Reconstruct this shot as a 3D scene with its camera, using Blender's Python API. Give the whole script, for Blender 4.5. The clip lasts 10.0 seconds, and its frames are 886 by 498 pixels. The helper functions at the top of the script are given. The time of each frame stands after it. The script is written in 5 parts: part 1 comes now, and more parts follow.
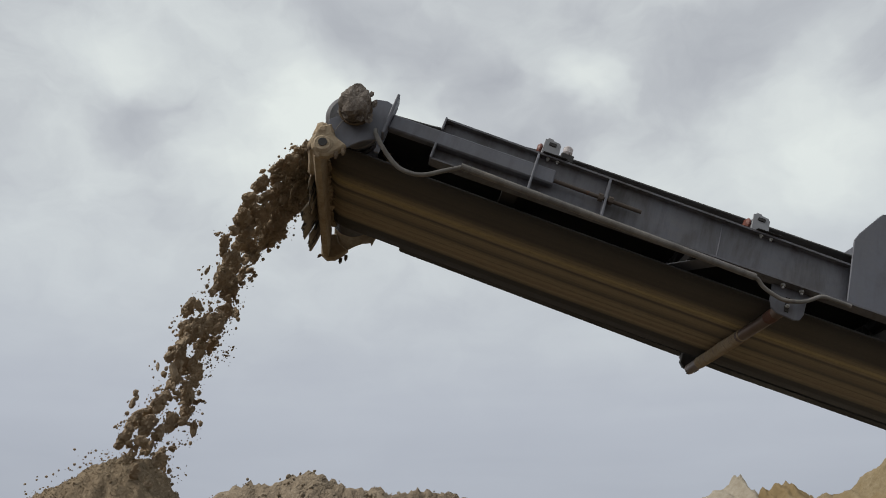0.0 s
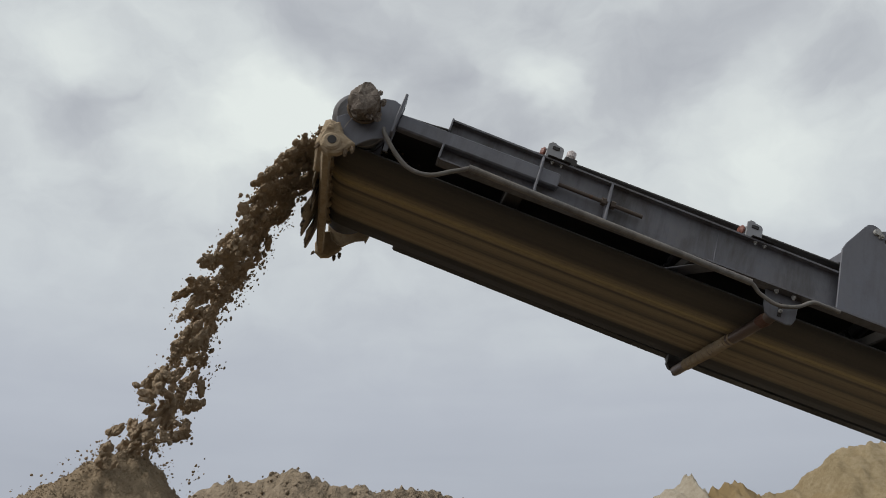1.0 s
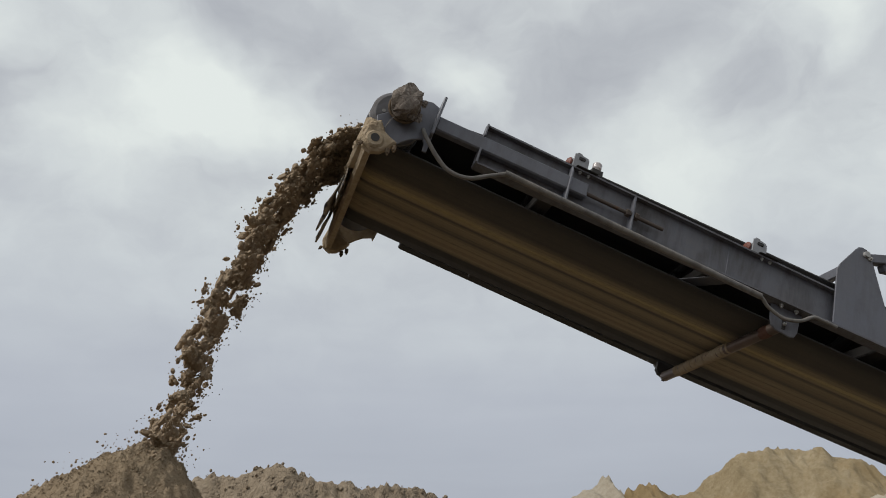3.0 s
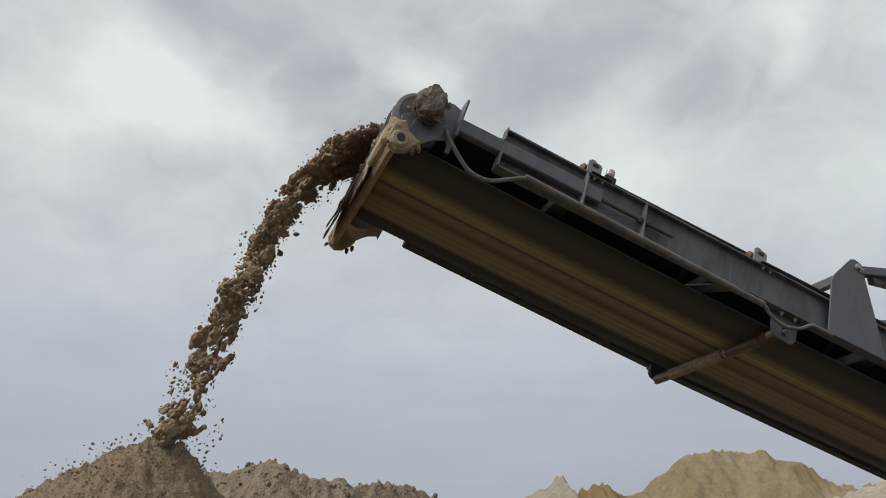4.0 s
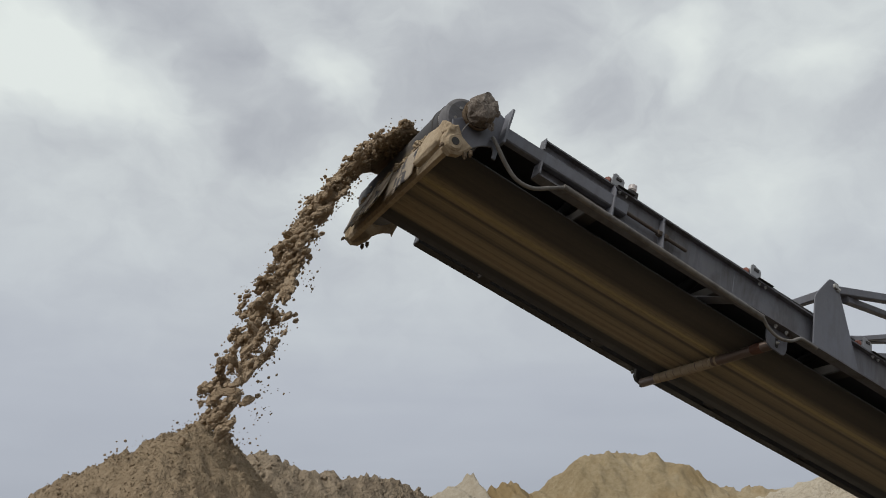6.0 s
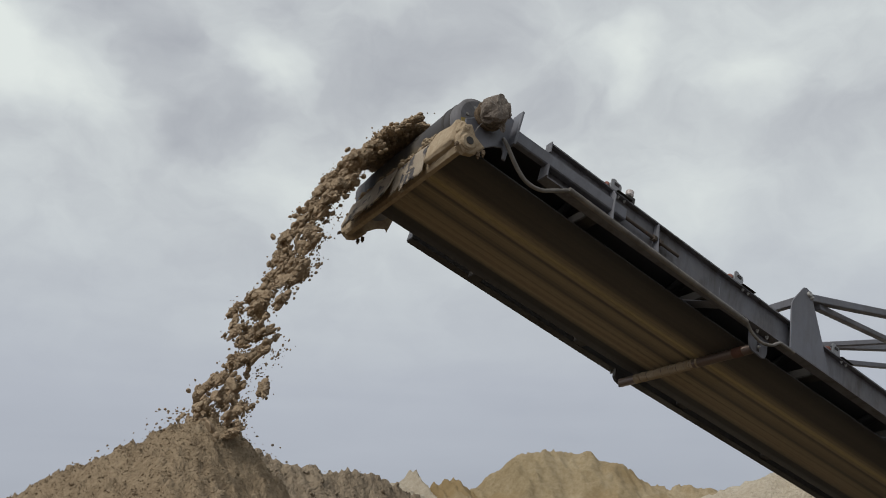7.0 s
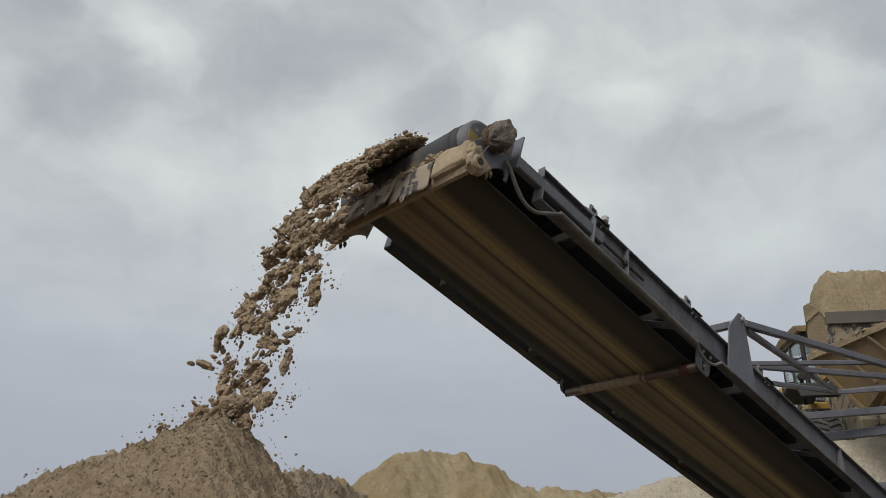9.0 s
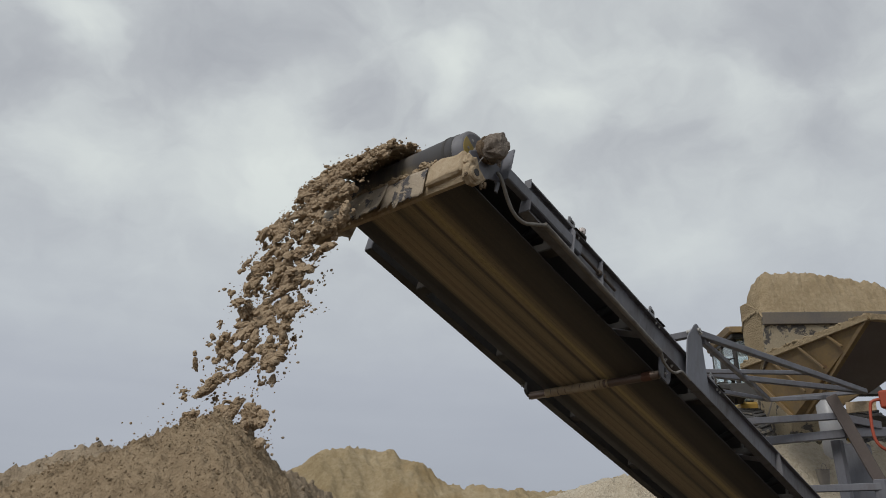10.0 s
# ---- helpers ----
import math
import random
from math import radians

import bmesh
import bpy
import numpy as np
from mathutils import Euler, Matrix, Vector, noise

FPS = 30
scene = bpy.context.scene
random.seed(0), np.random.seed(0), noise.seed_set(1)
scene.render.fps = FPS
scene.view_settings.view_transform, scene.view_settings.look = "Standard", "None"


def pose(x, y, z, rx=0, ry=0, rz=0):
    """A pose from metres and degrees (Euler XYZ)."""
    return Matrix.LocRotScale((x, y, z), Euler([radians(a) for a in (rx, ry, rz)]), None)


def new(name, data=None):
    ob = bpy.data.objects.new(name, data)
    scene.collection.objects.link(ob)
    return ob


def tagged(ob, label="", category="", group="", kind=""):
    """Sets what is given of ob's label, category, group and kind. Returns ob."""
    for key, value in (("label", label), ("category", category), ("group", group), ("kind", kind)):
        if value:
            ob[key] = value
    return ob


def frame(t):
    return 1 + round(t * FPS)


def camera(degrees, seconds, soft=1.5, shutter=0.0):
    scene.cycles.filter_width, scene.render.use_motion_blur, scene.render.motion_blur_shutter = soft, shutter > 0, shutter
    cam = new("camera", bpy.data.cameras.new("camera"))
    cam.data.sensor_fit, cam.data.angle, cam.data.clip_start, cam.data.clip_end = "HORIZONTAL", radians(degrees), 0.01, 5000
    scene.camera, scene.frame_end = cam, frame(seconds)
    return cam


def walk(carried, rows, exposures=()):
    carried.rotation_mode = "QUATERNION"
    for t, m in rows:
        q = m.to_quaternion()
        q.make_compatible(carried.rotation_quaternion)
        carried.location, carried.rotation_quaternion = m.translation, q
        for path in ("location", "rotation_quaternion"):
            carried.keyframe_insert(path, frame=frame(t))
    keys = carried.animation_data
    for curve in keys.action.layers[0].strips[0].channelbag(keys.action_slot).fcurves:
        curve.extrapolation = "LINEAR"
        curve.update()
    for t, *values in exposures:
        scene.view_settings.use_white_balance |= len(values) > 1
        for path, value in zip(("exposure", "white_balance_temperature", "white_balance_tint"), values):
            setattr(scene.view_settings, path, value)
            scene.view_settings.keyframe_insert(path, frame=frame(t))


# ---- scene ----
# camera: carried sideways round the conveyor's head, looking up
cam = camera(59.47, 10.0, soft=0.95)
ROWS = [
    (0, 0.000, 0.000, 1.500, 113.49, -0.16, -0.00),
    (0.5, -0.150, -0.020, 1.498, 113.45, -0.02, -1.19),
    (1, -0.307, -0.029, 1.491, 113.39, 0.11, -3.65),
    (1.5, -0.463, -0.028, 1.485, 113.39, 0.17, -5.59),
    (2, -0.636, -0.029, 1.484, 113.32, 0.03, -6.99),
    (2.5, -0.816, -0.032, 1.479, 113.30, 0.07, -8.62),
    (4, -1.415, 0.010, 1.464, 113.17, -0.04, -14.43),
    (4.5, -1.622, 0.036, 1.456, 113.12, -0.02, -16.21),
    (5, -1.845, 0.058, 1.448, 113.11, -0.01, -17.82),
    (5.5, -2.063, 0.082, 1.437, 113.06, -0.04, -19.97),
    (7, -2.693, 0.273, 1.404, 112.77, -0.01, -27.30),
    (7.5, -2.888, 0.328, 1.405, 112.69, 0.01, -29.64),
    (8, -3.087, 0.380, 1.406, 112.61, -0.06, -31.97),
    (8.5, -3.285, 0.431, 1.406, 112.62, 0.07, -34.34),
    (9, -3.489, 0.491, 1.407, 112.65, 0.06, -37.03),
    (9.5, -3.696, 0.561, 1.407, 112.55, 0.06, -39.85),
    (10, -3.914, 0.637, 1.406, 112.45, 0.01, -42.74),
]
walk(cam, [(t, pose(x, y, z, rx, ry, rz)) for t, x, y, z, rx, ry, rz in ROWS], [(0.0, 0.05), (5.5, 0.03), (10.0, -0.06)])

# ---- sky and sun: bright overcast ----
def ramp(nt, fac, stops, interp="LINEAR"):
    n = nt.nodes.new("ShaderNodeValToRGB")
    n.color_ramp.interpolation = interp
    els = n.color_ramp.elements
    while len(els) < len(stops):
        els.new(0.5)
    for e, (p, c) in zip(els, stops):
        e.position = p
        e.color = (*c, 1) if len(c) == 3 else c
    nt.links.new(fac, n.inputs[0])
    return n.outputs[0]


def math_node(nt, op, a, b=None, c=None, clamp=False):
    n = nt.nodes.new("ShaderNodeMath")
    n.operation, n.use_clamp = op, clamp
    for i, v in enumerate((a, b, c)):
        if v is None:
            continue
        if isinstance(v, (int, float)):
            n.inputs[i].default_value = v
        else:
            nt.links.new(v, n.inputs[i])
    return n.outputs[0]


def vmath(nt, op, a, b=None):
    n = nt.nodes.new("ShaderNodeVectorMath")
    n.operation = op
    for i, v in enumerate((a, b)):
        if v is None:
            continue
        if isinstance(v, tuple):
            n.inputs[i].default_value = v
        else:
            nt.links.new(v, n.inputs[i])
    return n.outputs["Value"] if op in ("LENGTH", "DISTANCE", "DOT_PRODUCT") else n.outputs[0]


def noise_tex(nt, vec, scale, detail=4.0, rough=0.55, distort=0.0):
    n = nt.nodes.new("ShaderNodeTexNoise")
    n.inputs["Scale"].default_value, n.inputs["Detail"].default_value = scale, detail
    n.inputs["Roughness"].default_value, n.inputs["Distortion"].default_value = rough, distort
    nt.links.new(vec, n.inputs["Vector"])
    return n.outputs["Fac"], n.outputs["Color"]


def mix_col(nt, fac, a, b, blend="MIX"):
    n = nt.nodes.new("ShaderNodeMix")
    n.data_type, n.blend_type = "RGBA", blend
    for sock, v in ((n.inputs[0], fac), (n.inputs[6], a), (n.inputs[7], b)):
        if isinstance(v, (int, float)):
            sock.default_value = v
        elif isinstance(v, tuple):
            sock.default_value = (*v, 1)
        else:
            nt.links.new(v, sock)
    return n.outputs[2]


SUN_ELEVATION, SUN_TURN = 46.0, 256.6


def make_sky():
    w = bpy.data.worlds.new("overcast_sky")
    scene.world = w
    w.use_nodes = True
    nt = w.node_tree
    nt.nodes.clear()
    way = nt.nodes.new("ShaderNodeTexCoord").outputs["Generated"]
    sep = nt.nodes.new("ShaderNodeSeparateXYZ")
    nt.links.new(way, sep.inputs[0])
    up = math_node(nt, "ADD", math_node(nt, "MAXIMUM", sep.outputs[2], 0.0), 0.5)
    flat = nt.nodes.new("ShaderNodeCombineXYZ")
    nt.links.new(math_node(nt, "DIVIDE", sep.outputs[0], up), flat.inputs[0])
    nt.links.new(math_node(nt, "DIVIDE", sep.outputs[1], up), flat.inputs[1])
    p = flat.outputs[0]
    _, wob = noise_tex(nt, p, 6.0, 4.0, 0.55)
    bend = vmath(nt, "MULTIPLY", vmath(nt, "SUBTRACT", wob, (0.5, 0.5, 0.5)), (0.16, 0.16, 0.0))
    q = vmath(nt, "ADD", p, bend)
    big, _ = noise_tex(nt, q, 3.6, 3.0, 0.5, 0.2)
    fine, _ = noise_tex(nt, q, 10.0, 7.0, 0.6, 0.3)
    tone = math_node(nt, "ADD", math_node(nt, "MULTIPLY", big, 0.42), math_node(nt, "MULTIPLY", fine, 0.30))
    tone = math_node(nt, "ADD", tone, 0.15)
    # broad bright gaps and dark masses of the cloud deck: (x, y) on the deck, radius, gain
    for cx, cy, r, gain in CLOUDS:
        near = nt.nodes.new("ShaderNodeMapRange")
        near.interpolation_type = "SMOOTHSTEP"
        near.inputs[1].default_value, near.inputs[2].default_value = 0.0, r
        near.inputs[3].default_value, near.inputs[4].default_value = gain * 1.3, 0.0
        nt.links.new(vmath(nt, "DISTANCE", q, (cx, cy, 0.0)), near.inputs[0])
        tone = math_node(nt, "ADD", tone, near.outputs[0])
    cloud = ramp(nt, tone, [(0.28, (0.395, 0.416, 0.457)), (0.45, (0.515, 0.543, 0.573)), (0.58, (0.64, 0.68, 0.69)), (0.76, (0.785, 0.835, 0.81))])
    low = nt.nodes.new("ShaderNodeMapRange")     # towards the horizon the deck closes into an even veil
    low.interpolation_type = "SMOOTHSTEP"
    low.inputs[1].default_value, low.inputs[2].default_value = 0.16, 0.55
    low.inputs[3].default_value, low.inputs[4].default_value = 0.95, 0.0
    nt.links.new(sep.outputs[2], low.inputs[0])
    band, _ = noise_tex(nt, vmath(nt, "MULTIPLY", way, (1.6, 1.6, 11.0)), 1.3, 3.0, 0.5, 0.3)      # long flat layers near the horizon
    rise = math_node(nt, "ADD", sep.outputs[2], math_node(nt, "MULTIPLY", math_node(nt, "SUBTRACT", band, 0.5), 0.22))
    haze = ramp(nt, rise, [(0.04, (0.376, 0.405, 0.468)), (0.20, (0.458, 0.490, 0.552)), (0.36, (0.548, 0.587, 0.630)), (0.52, (0.60, 0.64, 0.665))])
    cloud = mix_col(nt, low.outputs[0], cloud, haze)
    sky = nt.nodes.new("ShaderNodeTexSky")
    sky.sky_type, sky.sun_disc = "NISHITA", False
    sky.sun_elevation, sky.sun_rotation = radians(SUN_ELEVATION), radians(SUN_TURN)
    blue = nt.nodes.new("ShaderNodeBackground")
    blue.inputs[1].default_value = 0.05
    nt.links.new(sky.outputs[0], blue.inputs[0])
    deck = nt.nodes.new("ShaderNodeBackground")
    deck.inputs[1].default_value = 1.0
    nt.links.new(cloud, deck.inputs[0])
    both = nt.nodes.new("ShaderNodeMixShader")
    both.inputs[0].default_value = 0.94
    nt.links.new(blue.outputs[0], both.inputs[1])
    nt.links.new(deck.outputs[0], both.inputs[2])
    out = nt.nodes.new("ShaderNodeOutputWorld")
    nt.links.new(both.outputs[0], out.inputs[0])


CLOUDS = [
    (-0.15, 0.79, 0.14, 0.189), (-0.25, 0.87, 0.14, 0.135), (-0.05, 0.83, 0.10, 0.135), (-0.36, 0.70, 0.08, 0.095), (0.17, 0.75, 0.07, 0.176),
    (0.47, 0.82, 0.17, 0.149), (0.70, 0.70, 0.17, 0.135), (-0.08, 0.69, 0.10, -0.108), (-0.36, 0.78, 0.09, -0.120), (0.30, 0.71, 0.11, -0.120),
    (0.05, 0.76, 0.065, -0.156), (0.09, 0.87, 0.06, -0.108), (0.0, 0.70, 0.08, -0.084), (0.51, 0.55, 0.07, 0.135), (0.46, 0.67, 0.07, -0.096),
    (0.34, 0.62, 0.10, -0.108), (0.64, 0.49, 0.06, 0.108), (0.77, 0.34, 0.07, 0.108), (0.89, 0.29, 0.09, -0.120), (0.72, 0.24, 0.11, -0.120),
    (0.93, 0.52, 0.15, 0.121), (0.24, 0.91, 0.12, 0.108), (0.13, 0.82, 0.09, -0.11), (0.05, 0.815, 0.05, -0.09), (-0.12, 0.81, 0.09, 0.07), (-0.03, 0.85, 0.06, 0.05),
]
make_sky()
sun_lamp = new("sun", bpy.data.lights.new("sun", "SUN"))
sun_lamp.data.energy, sun_lamp.data.angle, sun_lamp.data.color = 2.0, radians(25), (1.0, 0.96, 0.9)
sun_lamp.matrix_world = pose(0, 0, 30, 90 - SUN_ELEVATION, 0, 540 - SUN_TURN)


# ---- materials ----
def material(name, rough=0.6, metal=0.0):
    m = bpy.data.materials.new(name)
    m.use_nodes = True
    nt = m.node_tree
    bsdf = nt.nodes["Principled BSDF"]
    bsdf.inputs["Roughness"].default_value, bsdf.inputs["Metallic"].default_value = rough, metal
    co = nt.nodes.new("ShaderNodeTexCoord").outputs["Object"]
    return m, nt, bsdf, co


def bump(nt, bsdf, height, strength, dist):
    b = nt.nodes.new("ShaderNodeBump")
    b.inputs["Strength"].default_value, b.inputs["Distance"].default_value = strength, dist
    nt.links.new(height, b.inputs["Height"])
    nt.links.new(b.outputs[0], bsdf.inputs["Normal"])


def stretched(nt, co, s):
    return vmath(nt, "MULTIPLY", co, s)


def paint_material(name, base, dust, amount=0.5, rough=0.5, rust=0.0, stain=0.0):
    """Site-worn paint: base coat, dust in soft patches and streaks, small chips."""
    m, nt, bsdf, co = material(name, rough)
    a, _ = noise_tex(nt, co, 2.3, 5.0, 0.6)
    b, _ = noise_tex(nt, stretched(nt, co, (9.0, 30.0, 30.0)), 1.0, 4.0, 0.6)
    c, _ = noise_tex(nt, co, 45.0, 3.0, 0.6)
    film = math_node(nt, "MULTIPLY", math_node(nt, "ADD", a, math_node(nt, "MULTIPLY", b, 0.5)), amount)
    f = ramp(nt, film, [(0.30, (0, 0, 0)), (0.75, (1, 1, 1))])
    col = mix_col(nt, f, base, dust)
    col = mix_col(nt, math_node(nt, "MULTIPLY", c, 0.35), col, tuple(v * 0.6 for v in base))
    if stain > 0:
        e, _ = noise_tex(nt, stretched(nt, co, (1.0, 1.0, 0.35)), 6.0, 7.0, 0.68, 0.6)
        g, _ = noise_tex(nt, stretched(nt, co, (38.0, 38.0, 3.0)), 1.0, 3.0, 0.6)
        grime = math_node(nt, "ADD", math_node(nt, "MULTIPLY", e, 0.75), math_node(nt, "MULTIPLY", g, 0.25))
        col = mix_col(nt, ramp(nt, grime, [(0.46, (0, 0, 0)), (0.64, (stain,) * 3)]), col, (0.05, 0.042, 0.036))
        col = mix_col(nt, ramp(nt, grime, [(0.30, (stain * 0.5,) * 3), (0.44, (0, 0, 0))]), col, (0.20, 0.185, 0.17))
    if rust > 0:
        d, _ = noise_tex(nt, co, 7.0, 6.0, 0.7, 0.4)
        col = mix_col(nt, ramp(nt, d, [(0.66 - rust * 0.2, (0, 0, 0)), (0.78 - rust * 0.2, (1, 1, 1))]), col, (0.11, 0.052, 0.025))
    nt.links.new(col, bsdf.inputs["Base Color"])
    nt.links.new(ramp(nt, a, [(0.3, (rough - 0.1,) * 3), (0.7, (rough + 0.25,) * 3)]), bsdf.inputs["Roughness"])
    bump(nt, bsdf, c, 0.15, 0.004)
    return m


def plain_material(name, col, rough, metal=0.0, trans=0.0):
    m, nt, bsdf, co = material(name, rough, metal)
    a, _ = noise_tex(nt, co, 12.0, 4.0, 0.6)
    nt.links.new(mix_col(nt, math_node(nt, "MULTIPLY", a, 0.5), col, tuple(v * 0.65 for v in col)), bsdf.inputs["Base Color"])
    bsdf.inputs["Transmission Weight"].default_value = trans
    bump(nt, bsdf, a, 0.2, 0.004)
    return m


def sand_material(name, dark, mid, light, scale=1.0, strength=0.6, spots=None, grain=0.0):
    m, nt, bsdf, co = material(name, 0.95)
    bsdf.inputs["Specular IOR Level"].default_value = 0.15
    a, _ = noise_tex(nt, co, 0.9 * scale, 5.0, 0.6, 0.5)
    b, b_col = noise_tex(nt, co, 14.0 * scale, 6.0, 0.65)
    c, _ = noise_tex(nt, co, 110.0 * scale, 3.0, 0.6)
    t = math_node(nt, "ADD", math_node(nt, "MULTIPLY", a, 0.5), math_node(nt, "MULTIPLY", b, 0.5))
    col = ramp(nt, t, [(0.34, dark), (0.5, mid), (0.66, light)])
    isle = nt.nodes.new("ShaderNodeNewGeometry").outputs["Random Per Island"]
    col = mix_col(nt, math_node(nt, "MULTIPLY", isle, 0.2), col, dark)
    col = mix_col(nt, math_node(nt, "MULTIPLY", c, 0.3), col, tuple(v * 0.55 for v in mid))
    if spots:
        s, _ = noise_tex(nt, co, 0.45 * scale, 4.0, 0.6, 0.8)
        col = mix_col(nt, ramp(nt, s, [(0.5, (0, 0, 0)), (0.62, (1, 1, 1))]), col, spots)
    nt.links.new(col, bsdf.inputs["Base Color"])
    h = math_node(nt, "ADD", b, math_node(nt, "MULTIPLY", c, 0.35))
    if grain:
        for size, share in ((1.0, 0.9), (2.3, 0.5)):
            v = nt.nodes.new("ShaderNodeTexVoronoi")
            v.inputs["Scale"].default_value = size / grain
            nt.links.new(vmath(nt, "ADD", co, vmath(nt, "MULTIPLY", b_col, (grain * 0.8, grain * 0.8, grain * 0.8))), v.inputs["Vector"])
            h = math_node(nt, "ADD", h, math_node(nt, "MULTIPLY", math_node(nt, "SUBTRACT", 1.0, v.outputs["Distance"]), share))
        bump(nt, bsdf, h, 0.9, grain * 0.55)
    else:
        bump(nt, bsdf, h, strength, 0.03 / scale)
    return m


GREY = paint_material("grey_machine_paint", (0.142, 0.147, 0.174), (0.175, 0.17, 0.17), 0.5, 0.5, 0.0, 0.35)
GREY_WORN = paint_material("dusty_grey_paint", (0.132, 0.135, 0.157), (0.165, 0.15, 0.135), 0.55, 0.6, 0.0, 0.65)
# dirty steel, its colour deepened to hold the shade between the conveyor's rails
DARK_STEEL = paint_material("shade_darkened_dirty_steel", (0.024, 0.022, 0.021), (0.06, 0.05, 0.04), 0.5, 0.6, 0.1)
RUSTY = paint_material("rusty_rod_steel", (0.075, 0.054, 0.043), (0.12, 0.098, 0.078), 0.6, 0.7, 0.15)
GALV = paint_material("zinc_plated_bolts", (0.42, 0.42, 0.41), (0.25, 0.22, 0.18), 0.5, 0.4)
YELLOW = paint_material("worn_yellow_paint", (0.22, 0.132, 0.032), (0.085, 0.07, 0.055), 0.72, 0.55, 0.38)
YELLOW_CLEAN = paint_material("yellow_cab_paint", (0.42, 0.26, 0.04), (0.24, 0.175, 0.09), 0.55, 0.5)
ORANGE = paint_material("orange_guard_paint", (0.37, 0.055, 0.022), (0.22, 0.075, 0.045), 0.5, 0.5)
STOP_RED = paint_material("orange_red_plastic", (0.20, 0.062, 0.04), (0.16, 0.1, 0.08), 0.45, 0.45)
BOX_GREY = paint_material("light_grey_plastic", (0.28, 0.285, 0.30), (0.22, 0.205, 0.19), 0.5, 0.45)
BROWN_STEEL = paint_material("primer_brown_steel", (0.085, 0.065, 0.06), (0.13, 0.11, 0.095), 0.5, 0.6, 0.1)
ROLLER_STEEL = plain_material("worn_brown_roller_steel", (0.17, 0.125, 0.10), 0.42, 0.5)
RUST_RED = paint_material("orange_rust", (0.125, 0.052, 0.030), (0.10, 0.065, 0.045), 0.5, 0.8)
CABLE = paint_material("dusty_grey_conduit", (0.18, 0.172, 0.165), (0.25, 0.22, 0.18), 0.6, 0.6, 0.0, 0.5)
SAND = sand_material("damp_brown_sand", (0.20, 0.146, 0.093), (0.295, 0.226, 0.149), (0.385, 0.308, 0.212), 1.0, 0.8, None, 0.016)
CLUMP = sand_material("falling_damp_sand", (0.27, 0.195, 0.122), (0.385, 0.295, 0.20), (0.475, 0.38, 0.275), 1.6, 0.8, None, 0.009)
MUD = sand_material("caked_pale_mud", (0.26, 0.19, 0.12), (0.42, 0.33, 0.225), (0.52, 0.43, 0.31), 2.0, 0.6)
WRAP = sand_material("muddy_plastic_sheet", (0.10, 0.083, 0.072), (0.225, 0.19, 0.16), (0.42, 0.375, 0.325), 5.0, 0.8)
MUD_DARK = sand_material("dry_brown_mud", (0.08, 0.058, 0.04), (0.17, 0.125, 0.085), (0.30, 0.23, 0.16), 2.5, 0.8)
CLAY = sand_material("grey_brown_clay", (0.22, 0.17, 0.118), (0.345, 0.278, 0.20), (0.45, 0.375, 0.28), 1.0, 0.9, None, 0.03)
YELLOW_SAND = sand_material("yellow_quarry_sand", (0.235, 0.178, 0.10), (0.35, 0.278, 0.17), (0.47, 0.395, 0.275), 0.3, 1.0, (0.27, 0.195, 0.10))
RAMP_SAND = sand_material("bleached_ramp_sand", (0.39, 0.33, 0.245), (0.52, 0.455, 0.355), (0.61, 0.55, 0.45), 0.9, 1.0, None, 0.06)
PALE_SAND = sand_material("pale_quarry_sand", (0.29, 0.243, 0.18), (0.40, 0.348, 0.268), (0.50, 0.445, 0.36), 0.5, 1.0)
BUCKET_SAND = sand_material("pale_yellow_sand_load", (0.245, 0.187, 0.114), (0.335, 0.262, 0.166), (0.43, 0.35, 0.238), 1.1, 1.0, None, 0.03)
# unseen ground, coloured dark so less light bounces up under the belt
GROUND = sand_material("bounce_darkened_sand", (0.085, 0.066, 0.048), (0.13, 0.103, 0.073), (0.18, 0.146, 0.105), 0.4, 0.8, None, 0.06)


